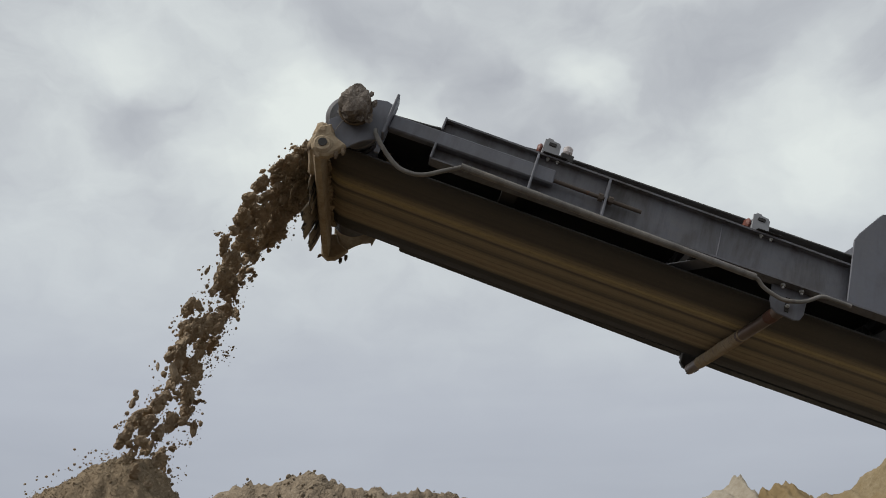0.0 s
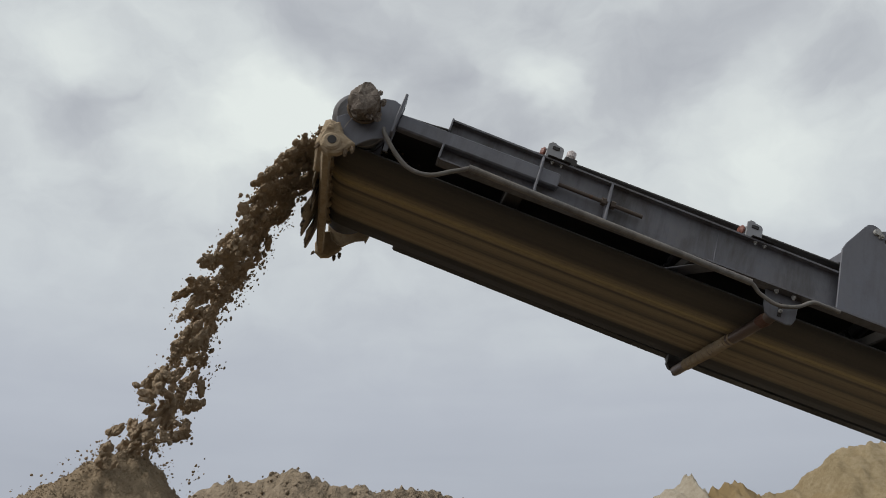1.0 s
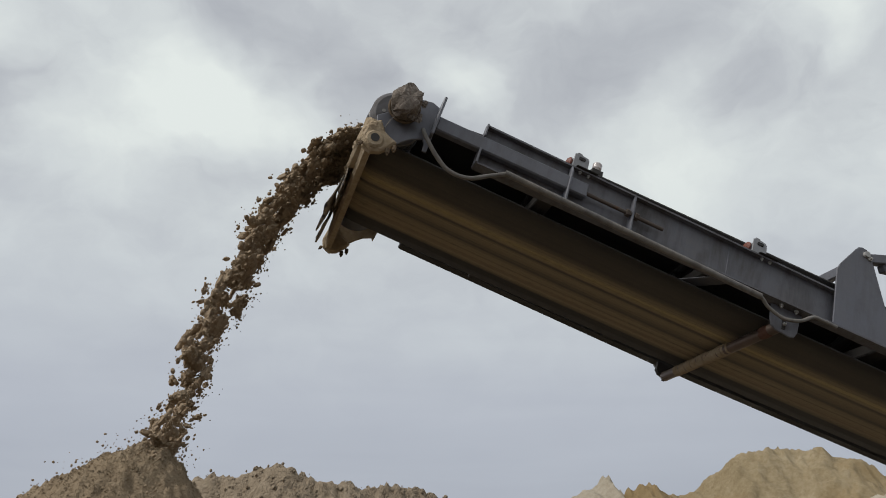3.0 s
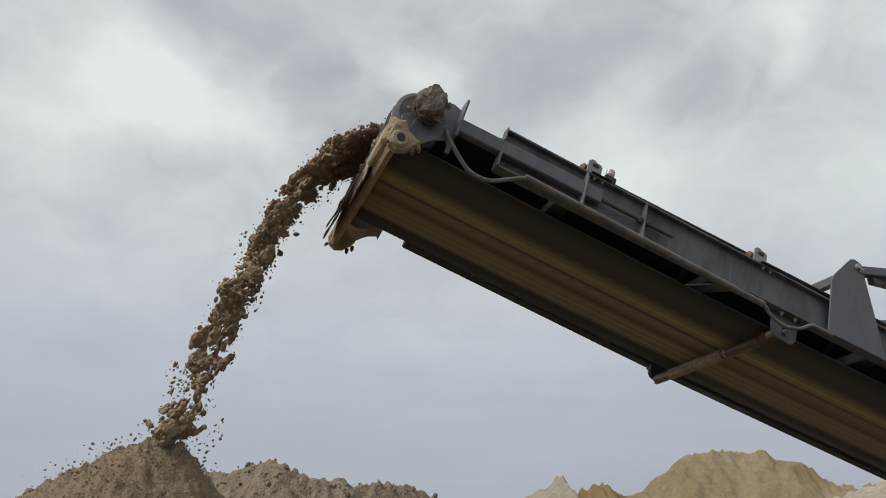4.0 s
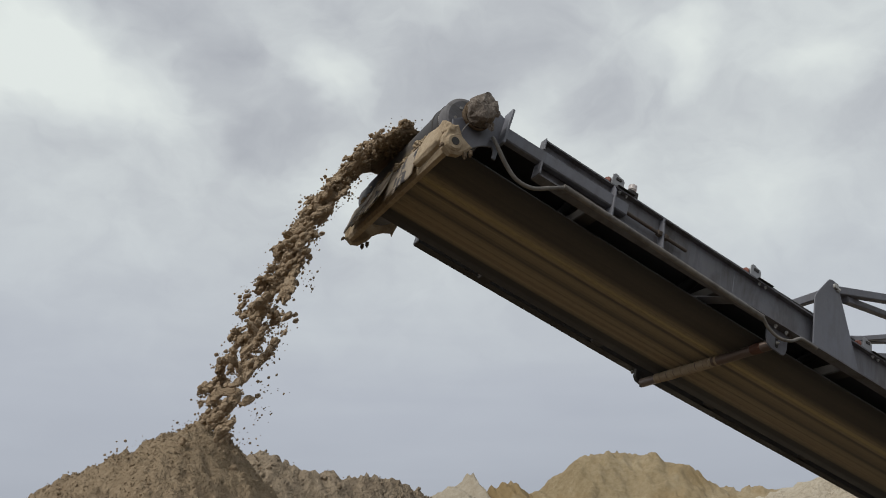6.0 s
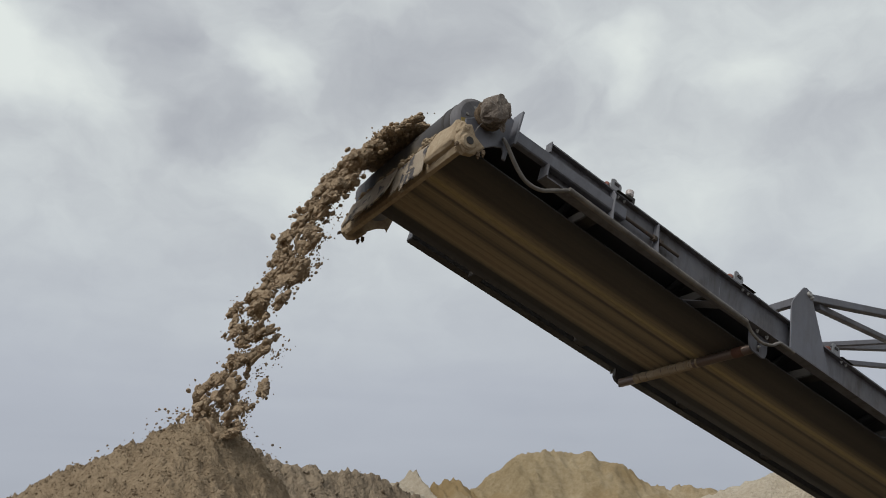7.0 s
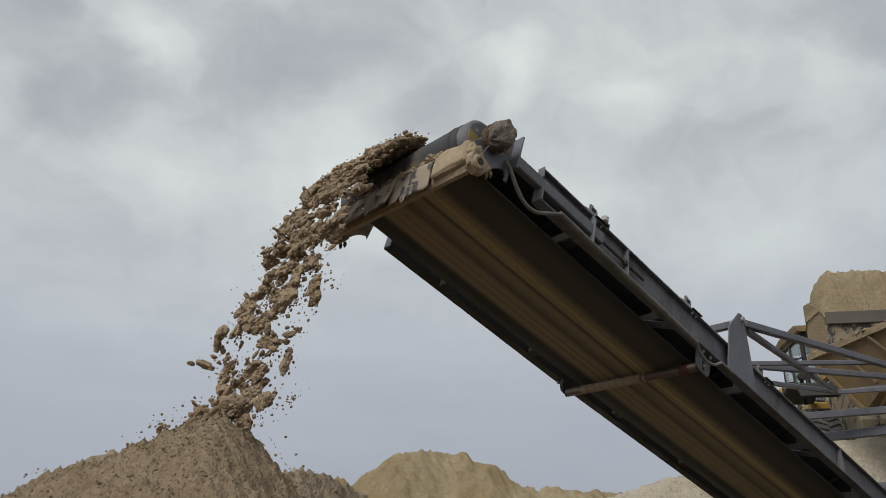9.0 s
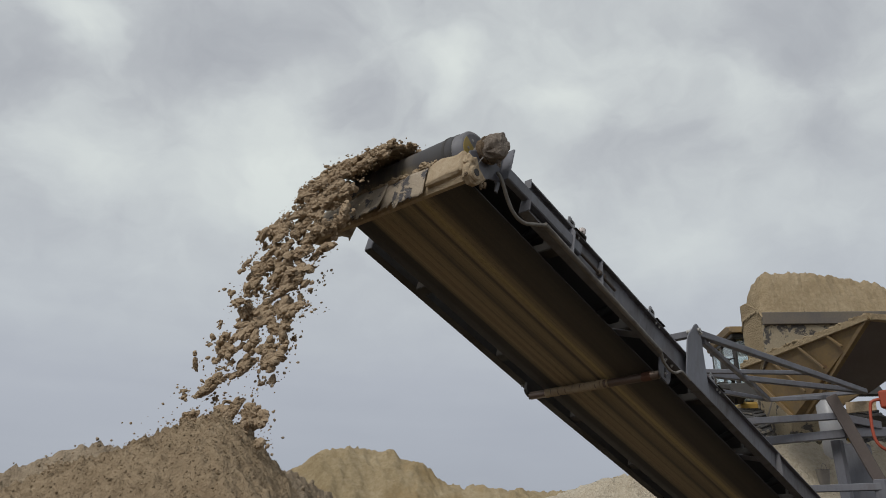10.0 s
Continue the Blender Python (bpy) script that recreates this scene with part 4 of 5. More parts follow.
mid_near = G_NEAR.lerp(E_END, 0.60)
strut(mid_near, G_FAR.lerp(J_LOW, 0.22), 0.05)


# ---- the screening plant behind: hopper, frame, tank, guard ----
plant = empty("screening_plant", pose(8.6, 5.0, 0), "mobile screening plant with a rusty yellow feed hopper", "machine")
P_INV = Matrix.Translation((-8.6, -5.0, 0))


def pl(name, bm, mat, label="", parent=None, smooth=False):
    bm.transform(P_INV)
    return part(name, bm, mat, parent or plant, label, smooth)


HOP_A, HOP_C = Vector((8.72, 6.75, 4.62)), Vector((7.28, 4.15, 4.60))
HOP_P = Vector((8.42, 5.90, 3.62))
HOP_DEEP = Vector((0.875, -0.485, 0)) * 1.6


def slab(bm, pts, thick):
    """A plate with the given corners in space, thickened along its normal."""
    pts = [Vector(p) for p in pts]
    n = (pts[1] - pts[0]).cross(pts[2] - pts[0]).normalized() * thick
    lo, hi = [bm.verts.new(p) for p in pts], [bm.verts.new(p + n) for p in pts]
    k = len(pts)
    fs = [bm.faces.new(lo), bm.faces.new(hi[::-1])] + [bm.faces.new((lo[i], hi[i], hi[(i + 1) % k], lo[(i + 1) % k])) for i in range(k)]
    bmesh.ops.recalc_face_normals(bm, faces=fs)
    return bm


hop_b2, hop_c2 = HOP_A + HOP_DEEP, HOP_C + HOP_DEEP
low = HOP_P + Vector((0.10, -0.14, -0.04))
low2 = low + HOP_DEEP * 0.2
pl("hopper_wall", slab(bmesh.new(), [HOP_A, HOP_C, low, HOP_P], 0.02), YELLOW, "rusty yellow hopper wall")
pl("hopper_wall", slab(bmesh.new(), [HOP_C, hop_c2, HOP_C.lerp(low, 0.72) + HOP_DEEP * 0.49, HOP_C.lerp(low, 0.6)], 0.02), BROWN_STEEL, "dark steel hopper wall")
pl("hopper_wall", slab(bmesh.new(), [hop_b2, HOP_A, HOP_P, low2], 0.02), YELLOW)
pl("hopper_wall", slab(bmesh.new(), [hop_c2, hop_b2, low2], 0.02), YELLOW)
for a, c, w in ((HOP_A, HOP_C, 0.09), (HOP_C, hop_c2, 0.09), (HOP_A, hop_b2, 0.08), (HOP_C, low, 0.07), (HOP_A, HOP_P, 0.06)):
    pl("hopper_rim", bar(bmesh.new(), a, c, w), BUCKET_SAND if w == 0.09 else YELLOW, "sand-covered hopper rim" if w == 0.09 else "")
for f in (0.25, 0.5, 0.72):
    a = HOP_A.lerp(HOP_C, f)
    c = a + (HOP_P - HOP_A) * (1 - f)
    pl("hopper_rib", bar(bmesh.new(), a - Vector((0.03, 0, 0.05)), a.lerp(c, 0.94) - Vector((0.04, -0.02, 0)), 0.035), YELLOW)
b = bmesh.new()
rnd = random.Random(21)
for k in range(130):
    p = HOP_A.lerp(HOP_C, rnd.random()) + Vector((rnd.uniform(-0.03, 0.03), rnd.uniform(-0.03, 0.03), 0.05))
    lump(b, p, rnd.uniform(0.008, 0.028) if k % 9 else 0.042, 2, 0.6, 1.7, (1.3, 1.3, 0.8), k * 0.9)
tagged(pl("sand_spill", b, BUCKET_SAND), "pale sand spilt along the hopper rim", "", "", "stuff")
b = bmesh.new()
for k in range(9):
    a0 = HOP_A.lerp(HOP_C, 0.21) + Vector((0, 0, 0.07 + 0.02 * k))
    bmesh.ops.create_cone(b, cap_ends=True, segments=6, radius1=0.008, radius2=0.008, depth=0.03, matrix=Matrix.Translation(a0 + Vector((0.02 * (k % 2), 0.015 * math.sin(k), 0))))
pl("chain", b, STEEL)

# legs, beams and the rest of the plant that shows beside the conveyor
for a, c, w, h, mat in (((5.45, 6.20, 3.17), (6.60, 4.53, 3.22), 0.08, 0.085, GREY), ((5.98, 6.2, 2.94), (6.70, 4.55, 3.01), 0.10, 0.105, GREY), ((5.4, 5.65, 2.29), (6.05, 3.97, 2.28), 0.09, 0.08, GREY),
                      ((6.6, 4.53, 3.20), (7.1, 4.25, 3.12), 0.09, 0.10, GREY), ((6.70, 4.55, 3.02), (8.4, 3.4, 3.10), 0.11, 0.12, GREY)):
    pl("beam", bar(bmesh.new(), a, c, w, h), mat)
pl("leg", bar(bmesh.new(), (6.57, 4.58, 3.47), (6.86, 3.76, 0.9), 0.20, 0.14), BROWN_STEEL, "slanting brown steel leg")
pl("leg", bar(bmesh.new(), (6.05, 4.02, 2.36), (6.05, 4.02, 0.9), 0.12), GREY)
pl("post", bar(bmesh.new(), (6.85, 4.72, 0.9), (6.85, 4.72, 2.96), 0.12), GREY)
pl("deck_plate", box(bmesh.new(), 7.0, 8.3, 4.2, 4.5, 3.23, 3.26), DARK_STEEL)
pl("chassis_beam", bar(bmesh.new(), (5.4, 3.7, 0.78), (12.0, 4.1, 0.78), 0.3, 0.35), BROWN_STEEL)
pl("chassis_beam", bar(bmesh.new(), (5.6, 6.2, 0.70), (10.0, 6.5, 0.70), 0.25, 0.3), BROWN_STEEL)
for x, y in ((5.9, 3.75), (9.8, 3.95), (6.2, 6.25), (9.3, 6.45)):
    pl("foot", cyl(bmesh.new(), (x, y, -0.1), (x, y, 0.75), 0.16, 16, 0.02), BROWN_STEEL)
pl("hydraulic_tank", cyl(bmesh.new(), (7.40, 4.72, 0.9), (7.40, 4.72, 2.96), 0.20, 28, 0.03), GREY, "blue-grey upright tank", None, True)
pl("cover_plate", slab(bmesh.new(), [(7.37, 4.71, 3.53), (7.50, 4.36, 3.52), (7.49, 4.37, 3.39), (7.37, 4.71, 3.38)], 0.03), MUD, "pale mud-coated cover plate")
pail = tagged(part("pail", sweep(bmesh.new(), [(0, 0, 0), (0, 0, 0.01), (0, 0, 0.27), (0, 0, 0.285), (0, 0, 0.28), (0, 0, 0.02)], [0.09, 0.095, 0.125, 0.132, 0.12, 0.09], 24), STEEL), "small grey metal pail standing on the sand", "pail")
pail.matrix_world = pose(9.40, 6.00, ramp_height(9.40, 6.00) - 0.04, 4, -6, 0) @ Matrix.Scale(0.85, 4)
part("handle", sweep(bmesh.new(), [(0.13 * math.cos(a), -0.03, 0.27 + 0.12 * math.sin(a)) for a in [math.pi * k / 12 for k in range(13)]], 0.005, 6), STEEL, pail)
pl("water_tank", cyl(bmesh.new(), (8.20, 5.27, 2.9), (8.20, 5.27, 3.76), 0.16, 28, 0.08), BOX_GREY, "pale plastic tank", None, True)
b = bmesh.new()
box(b, 7.5, 10.0, 4.6, 6.3, 0.55, 1.55)
pl("feed_box", b, DARK_STEEL, "closed steel feed box over the belt's tail")
guard = pl("guard_box", box(bmesh.new(), 6.56, 6.95, 3.72, 4.02, 3.24, 3.46, None, 0.02), ORANGE, "orange-red painted guard box")
pl("guard_rail", sweep(bmesh.new(), spline([(6.62, 3.95, 3.36), (6.54, 4.08, 3.34), (6.52, 4.12, 3.26), (6.50, 4.14, 3.02), (6.50, 4.12, 2.84), (6.56, 4.04, 2.74), (6.70, 3.9, 2.72)], 6), 0.019, 12), ORANGE, "bent orange guard rail", None, True)

# ---- the wheel loader, driving up with a full bucket ----
HEAD = -134.5
LOADER_WAY = Vector((-0.51, -0.335, 0))     # metres a second
LOADER_END = Vector((8.217, 6.025, 2.95)) - Matrix.Rotation(math.radians(HEAD), 3, "Z") @ Vector((4.215, -1.5, 0))
loader = empty("wheel_loader", Matrix.Translation(LOADER_END) @ pose(0, 0, 0, 0, 0, HEAD), "yellow wheel loader carrying a heaped bucket of sand", "loader")


def ld(name, bm, mat, label="", parent=None, smooth=False):
    return part(name, bm, mat, parent or loader, label, smooth)


b = bmesh.new()
prism(b, [(-3.1, 0.9), (-3.2, 1.4), (-3.05, 2.15), (-1.2, 2.3), (-1.0, 2.2), (-0.9, 0.9)], -0.85, 0.85, 1, 0.05)
ld("engine_hood", b, YELLOW_CLEAN)
ld("rear_frame", box(bmesh.new(), -3.0, -0.2, -0.5, 0.5, 0.6, 1.2, None, 0.03), DARK_STEEL)
ld("front_frame", prism(bmesh.new(), [(-0.2, 0.6), (-0.2, 1.4), (1.0, 2.05), (1.5, 1.9), (2.0, 1.0), (1.9, 0.6)], -0.45, 0.45, 1, 0.03), SPATTER, "mud-spattered front frame")
cab = ld("cab_floor", box(bmesh.new(), -0.95, 0.55, -0.78, 0.78, 1.25, 1.62, None, 0.04), YELLOW_CLEAN, "yellow cab with dark posts")
ld("cab_roof", prism(bmesh.new(), [(-1.05, 3.05), (-1.0, 3.2), (-0.7, 3.26), (0.4, 3.26), (0.68, 3.18), (0.72, 3.05)], -0.84, 0.84, 1, 0.03), YELLOW, "", cab)
ld("cab_roof", box(bmesh.new(), -0.98, 0.62, -0.80, 0.80, 2.95, 3.05, None, 0.02), DARK_STEEL, "", cab)
for x, y in ((-0.92, -0.75), (-0.92, 0.75), (0.5, -0.75), (0.5, 0.75), (-0.25, -0.77), (-0.25, 0.77)):
    ld("cab_post", bar(bmesh.new(), (x, y, 1.6), (x * 0.96, y * 0.97, 2.97), 0.075), DARK_STEEL, "", cab)
for x0, x1, y in ((-0.88, -0.29, -0.76), (-0.21, 0.47, -0.76), (-0.88, -0.29, 0.76), (-0.21, 0.47, 0.76)):
    pane = ld("window_pane", box(bmesh.new(), x0, x1, y - 0.004, y + 0.004, 1.66, 2.92, None, 0), GLASS, "tinted cab glass", cab)
    pane.visible_shadow = False
for x in (-0.92, 0.5):
    pane = ld("window_pane", box(bmesh.new(), x - 0.004, x + 0.004, -0.7, 0.7, 1.66, 2.92, None, 0), GLASS, "tinted cab glass", cab)
    pane.visible_shadow = False
ld("seat", prism(bmesh.new(), [(-0.7, 1.62), (-0.7, 2.45), (-0.55, 2.45), (-0.5, 2.05), (-0.1, 2.02), (-0.1, 1.62)], -0.25, 0.25, 1, 0.04), DARK_STEEL, "", cab)
ld("mirror", box(bmesh.new(), 0.62, 0.68, -1.12, -0.92, 2.2, 2.5, None, 0.02), DARK_STEEL, "", cab)
ld("mirror_arm", bar(bmesh.new(), (0.5, -0.76, 2.55), (0.65, -1.02, 2.45), 0.03), DARK_STEEL, "", cab)
ld("lamp_bracket", bar(bmesh.new(), (0.9, -1.0, 1.5), (0.9, -1.0, 2.0), 0.06), DARK_STEEL)
ld("work_lamp", cyl(bmesh.new(), (0.88, -1.0, 2.05), (1.0, -1.0, 2.05), 0.085, 18, 0.02), DARK_STEEL, "round work lamp on a bracket")
for y in (-1, 1):
    b = bmesh.new()
    prism(b, [(0.35, 1.62), (0.45, 1.7), (1.2, 1.86), (1.8, 1.72), (2.05, 1.45), (1.98, 1.42), (1.75, 1.62), (1.2, 1.76), (0.5, 1.58)], y * 1.06 - 0.33, y * 1.06 + 0.33, 1, 0.02)
    ld("front_fender", b, DARK_STEEL)
    ld("rear_fender", box(bmesh.new(), -2.5, -0.9, y * 1.06 - 0.3, y * 1.06 + 0.3, 1.62, 1.68, None, 0.02), DARK_STEEL)
    ld("lift_arm", prism(bmesh.new(), [(0.7, 1.95), (0.85, 2.25), (2.4, 2.25), (3.35, 2.2), (3.38, 2.0), (2.3, 1.95)], y * 0.55 - 0.07, y * 0.55 + 0.07, 1, 0.02), YELLOW_CLEAN)
    ld("lift_cylinder", cyl(bmesh.new(), (0.8, y * 0.38, 1.1), (2.1, y * 0.38, 2.05), 0.08, 16), STEEL)
ld("step", box(bmesh.new(), -0.3, 0.2, -1.1, -0.85, 0.7, 0.75), DARK_STEEL)
ld("step", box(bmesh.new(), -0.3, 0.2, -1.05, -0.8, 1.05, 1.1), DARK_STEEL)
ld("handrail", sweep(bmesh.new(), spline([(-0.4, -1.0, 1.2), (-0.4, -1.0, 2.1), (-0.35, -0.9, 2.2), (-0.25, -0.8, 2.2)], 4), 0.018, 8), DARK_STEEL)

def near_lip(pts):
    """A shallow bucket: its depth behind the lip shortened."""
    return [(4.17 - 0.68 * (4.17 - x), z) for x, z in pts]


BUCKET = near_lip([(4.18, 2.36), (4.17, 2.17), (3.98, 1.62), (3.55, 1.45), (2.95, 1.60), (2.72, 2.1), (2.80, 2.75), (2.86, 2.75), (2.79, 2.12), (3.0, 1.67), (3.55, 1.52), (3.92, 1.67), (4.09, 2.17), (4.05, 2.36)])
b = bmesh.new()
prism(b, BUCKET, -1.5, 1.5, 1, 0.01)
bucket = ld("bucket", b, SPATTER, "raised loader bucket spattered with mud")
ld("cutting_edge", box(bmesh.new(), 4.10, 4.215, -1.5, 1.5, 2.16, 2.37, None, 0.01), LIP, "dark steel cutting edge", bucket)
for y in (-1.5, 1.47):
    ld("side_plate", prism(bmesh.new(), near_lip([(4.17, 2.30), (3.97, 1.63), (3.55, 1.46), (2.96, 1.61), (2.74, 2.1), (2.82, 2.78), (3.2, 2.75), (4.12, 2.42)]), y, y + 0.03, 1, 0.006), BUCKET_SAND, "side plate coated in pale dried mud", bucket)


def heap_height(x, y):
    ex = smooth(3.18, 3.45, x) * (1 - smooth(3.80, 4.22, x))
    ey = smooth(-1.55, -1.18, y) * (1 - smooth(0.5, 1.53, y))
    z = 2.22 + 0.90 * ex ** 0.5 * ey ** 0.4 * (1 - 0.14 * max(y + 0.75, 0.0) ** 1.4) + 0.04 * ridged(x, y, 1.6, 3.0) + 0.04 * ridged(x, y, 4.0, 1.0) + 0.035 * ridged(x, y, 9.0, 2.0) + 0.02 * fract(x, y, 22.0, 2, 1.0)
    return z


heap = hill("sand_load", 3.2, 4.205, -1.52, 1.52, 0.02, heap_height, BUCKET_SAND, "heap of pale yellow sand filling the loader bucket", "sand load")


def wheel_mesh():
    b = bmesh.new()
    prof = [(0.34, -0.24), (0.52, -0.30), (0.68, -0.30), (0.725, -0.24), (0.735, 0.0), (0.725, 0.24), (0.68, 0.30), (0.52, 0.30), (0.34, 0.24)]
    n = 40
    rings = [[b.verts.new((r * math.cos(math.tau * k / n), y, r * math.sin(math.tau * k / n))) for r, y in prof] for k in range(n)]
    for k in range(n):
        for j in range(len(prof) - 1):
            b.faces.new((rings[k][j], rings[k][j + 1], rings[(k + 1) % n][j + 1], rings[(k + 1) % n][j]))
    for k in range(32):
        for s in (-1, 1):
            a = math.tau * (k + (0.5 if s > 0 else 0)) / 32
            m = Matrix.Rotation(-a, 4, "Y") @ Matrix.Translation((0.74, s * 0.14, 0)) @ Matrix.Rotation(s * 0.35, 4, "X")
            box(b, -0.05, 0.026, -0.13, 0.13, -0.036, 0.036, m, 0.014)
    bmesh.ops.recalc_face_normals(b, faces=b.faces)
    b.transform(Matrix.Scale(AXLE / 0.77, 4))
    return b


def rim_mesh():
    b = bmesh.new()
    cyl(b, (0, -0.19, 0), (0, 0.19, 0), 0.30, 28, 0.03)
    cyl(b, (0, -0.22, 0), (0, 0.22, 0), 0.14, 20, 0.02)
    return b


AXLE = 0.65
wheels = []
for x, y in ((1.5, -1.06), (1.5, 1.06), (-1.6, -1.06), (-1.6, 1.06)):
    w = new("wheel", None)
    w.parent = loader
    w.matrix_basis = pose(x, y, AXLE)
    if wheels:
        for src in wheels[0][0].children:
            c = src.copy()
            scene.collection.objects.link(c)
            c.parent = w
    else:
        part("tyre", wheel_mesh(), TYRE, w, "dusty black tyre with deep lugs")
        part("rim", rim_mesh(), YELLOW_CLEAN, w)
    wheels.append((w, x, y))

# ---- sand carried by the belt and thrown off its head ----
SLOW = 0.54                             # the film runs at about half speed
BELT_SPEED, DROP = 1.81, 9.81           # metres and seconds of the true motion
THROW, LEAVE, BED = 0.085, -0.262, 0.316    # lift-off angle over the belt, where it leaves, height of the bed
LANE, LANE_HALF = 0.895, 0.315


def thrown(s, v=BELT_SPEED, lift=0.0, dz=0.0):
    """Where a piece is s seconds after it has left the belt, along and above the conveyor; before that it rides on it."""
    if s < 0:
        x = LEAVE - v * s
        return x, BED + lift - 0.05 * smooth(-0.1, 1.3, x)
    g = math.radians(SLOPE)
    return LEAVE - v * math.cos(THROW) * s + DROP / 2 * math.sin(g) * s * s, BED + lift + (v * math.sin(THROW) + dz) * s - DROP / 2 * math.cos(g) * s * s


def belt_sand():
    b = bmesh.new()
    rows = []
    for i in range(260):
        s = 0.20 - 4.9 * (i / 259) ** 2.2
        thin = 1 - smooth(0.05, 0.20, s)
        row = []
        for k in range(33):
            u = -1 + 2 * (k % 17) / 16 if k < 17 else 1 - 2 * (k - 16) / 17
            tear = 0.035 * noise.noise(Vector((u * 5, 3.0, 2.0))) + 0.018 * noise.noise(Vector((u * 14, 3.0, 5.0)))
            x, z = thrown(s + tear * smooth(-0.1, 0.12, s))
            f = smooth(0.0, 1.8, x)
            y = LANE + (LANE_HALF + 0.03) * u + 0.05 * u * max(s, 0) - 0.02 * f
            edge = (1 - u * u) ** 0.5
            if k < 17:
                z += 0.006 + (0.020 * edge + 0.010 * noise.noise(Vector((x * 11, u * 4, 1.0))) + 0.008 * noise.noise(Vector((x * 31, u * 11, 4.0)))) * (0.3 + 0.7 * thin) + 0.05 * f * max(u, 0)
            else:
                z += 0.004 * noise.noise(Vector((x * 8, u * 3, 7.0))) - 0.004
            row.append(b.verts.new((x, y, z)))
        rows.append(row)
    for r0, r1 in zip(rows, rows[1:]):
        for k in range(33):
            b.faces.new((r0[k], r0[(k + 1) % 33], r1[(k + 1) % 33], r1[k]))
    b.faces.new(rows[0][::-1])
    b.faces.new(rows[-1])
    bmesh.ops.recalc_face_normals(b, faces=b.faces)
    ob = part("belt_load", b, CLUMP, None, "", True)
    ob.matrix_world = HOME
    return tagged(ob, "continuous bed of damp sand riding on the belt", "sand", "", "stuff")


belt_sand()


def clod(b, c, r, seed, squash=(1.0, 1.2, 0.75), sub=3):
    """A broken lump of damp sand: angular, with flat torn sides and a crumbly skin."""
    rnd = random.Random(int(seed * 1000))
    cuts = [(Vector((rnd.gauss(0, 1), rnd.gauss(0, 1), rnd.gauss(0, 1))).normalized(), rnd.uniform(0.55, 0.9)) for _ in range(7)]
    off = Vector((seed * 7.1, seed * 3.7, -seed * 5.1))
    for v in bmesh.ops.create_icosphere(b, subdivisions=sub, radius=1.0)["verts"]:
        p = v.co * (1 + 0.25 * noise.noise(v.co * 1.4 + off))
        for n, d in cuts:
            over = p.dot(n) - d
            if over > 0:
                p -= n * over * 0.85
        p *= 1 + 0.14 * noise.noise(p * 4 + off) + 0.13 * abs(noise.noise(p * 8 + off)) + 0.08 * noise.noise(p * 15 + off)
        v.co = Vector(c) + Vector((p.x * squash[0], p.y * squash[1], p.z * squash[2])) * r


def crumbs_round(b, rnd, n, sx, sy, sz, r0, r1, seed):
    for i in range(n):
        lump(b, (rnd.gauss(0, sx), rnd.gauss(0, sy), rnd.gauss(0, sz)), r0 + (r1 - r0) * rnd.random() ** 2.2, 1, 0.5, 1.6, (1.15, 1, 0.85), seed + i * 1.7)


def to_mesh(name, b):
    me = bpy.data.meshes.new(name)
    b.to_mesh(me)
    b.free()
    me.materials.append(CLUMP)
    return me


def plate_mesh(k):
    """A piece torn from the bed: flat below, knobbly above, with an uneven outline."""
    rnd = random.Random(100 + k)
    b = bmesh.new()
    sx, sy, sz = rnd.uniform(0.034, 0.062), rnd.uniform(0.045, 0.088), rnd.uniform(0.020, 0.034)
    off = Vector((k * 3.3, k * 1.7, 2.0))
    for v in bmesh.ops.create_icosphere(b, subdivisions=4, radius=1.0)["verts"]:
        n = v.co.copy()
        g = 1 + 0.6 * noise.fractal(Vector((n.x, n.y, 0)) * 1.9 + off, 0.7, 2.0, 3)
        h = n.z * (1 + 0.5 * noise.fractal(n * 3.0 + off, 0.7, 2.0, 4) + 0.3 * abs(noise.noise(n * 8 + off)))
        v.co = Vector((n.x * sx * g, n.y * sy * g, h * sz if n.z > 0 else 0.4 * h * sz))
    for i in range(9):
        clod(b, (rnd.uniform(-0.9, 0.9) * sx, rnd.uniform(-0.9, 0.9) * sy, rnd.uniform(-0.2, 1.0) * sz), rnd.uniform(0.010, 0.027), k * 3.1 + i, (1.1, 1.3, 0.8), 3 if i < 4 else 2)
    crumbs_round(b, rnd, 16, sx * 0.75, sy * 0.75, sz * 0.7, 0.003, 0.011, k * 5.3)
    return to_mesh("sand_plate", b)


def clod_mesh(k):
    rnd = random.Random(300 + k)
    b = bmesh.new()
    r = 0.016 + 0.030 * (k / 11) ** 1.5
    clod(b, (0, 0, 0), r, k * 2.3 + 0.7, (1.0, rnd.uniform(1.0, 1.6), rnd.uniform(0.45, 0.72)))
    for i in range(4):
        clod(b, (rnd.gauss(0, 0.9) * r, rnd.gauss(0, 1.2) * r, rnd.gauss(0, 0.6) * r), r * rnd.uniform(0.3, 0.6), k * 4.9 + i, sub=2)
    crumbs_round(b, rnd, 8, 0.035, 0.045, 0.02, 0.003, 0.009, k * 6.1)
    return to_mesh("sand_clod", b)


def crumb_mesh(k):
    rnd = random.Random(400 + k)
    b = bmesh.new()
    crumbs_round(b, rnd, 22, 0.045, 0.06, 0.02, 0.0025, 0.0105, k * 9.3)
    return to_mesh("sand_crumbs", b)


stream = empty("sand_stream", Matrix.Identity(4), "stream of damp sand clumps falling from the conveyor", "falling sand", "", "stuff")
PLATES, CLODS, CRUMBS = [plate_mesh(k) for k in range(16)], [clod_mesh(k) for k in range(12)], [crumb_mesh(k) for k in range(8)]
clumps = []
rnd = random.Random(77)


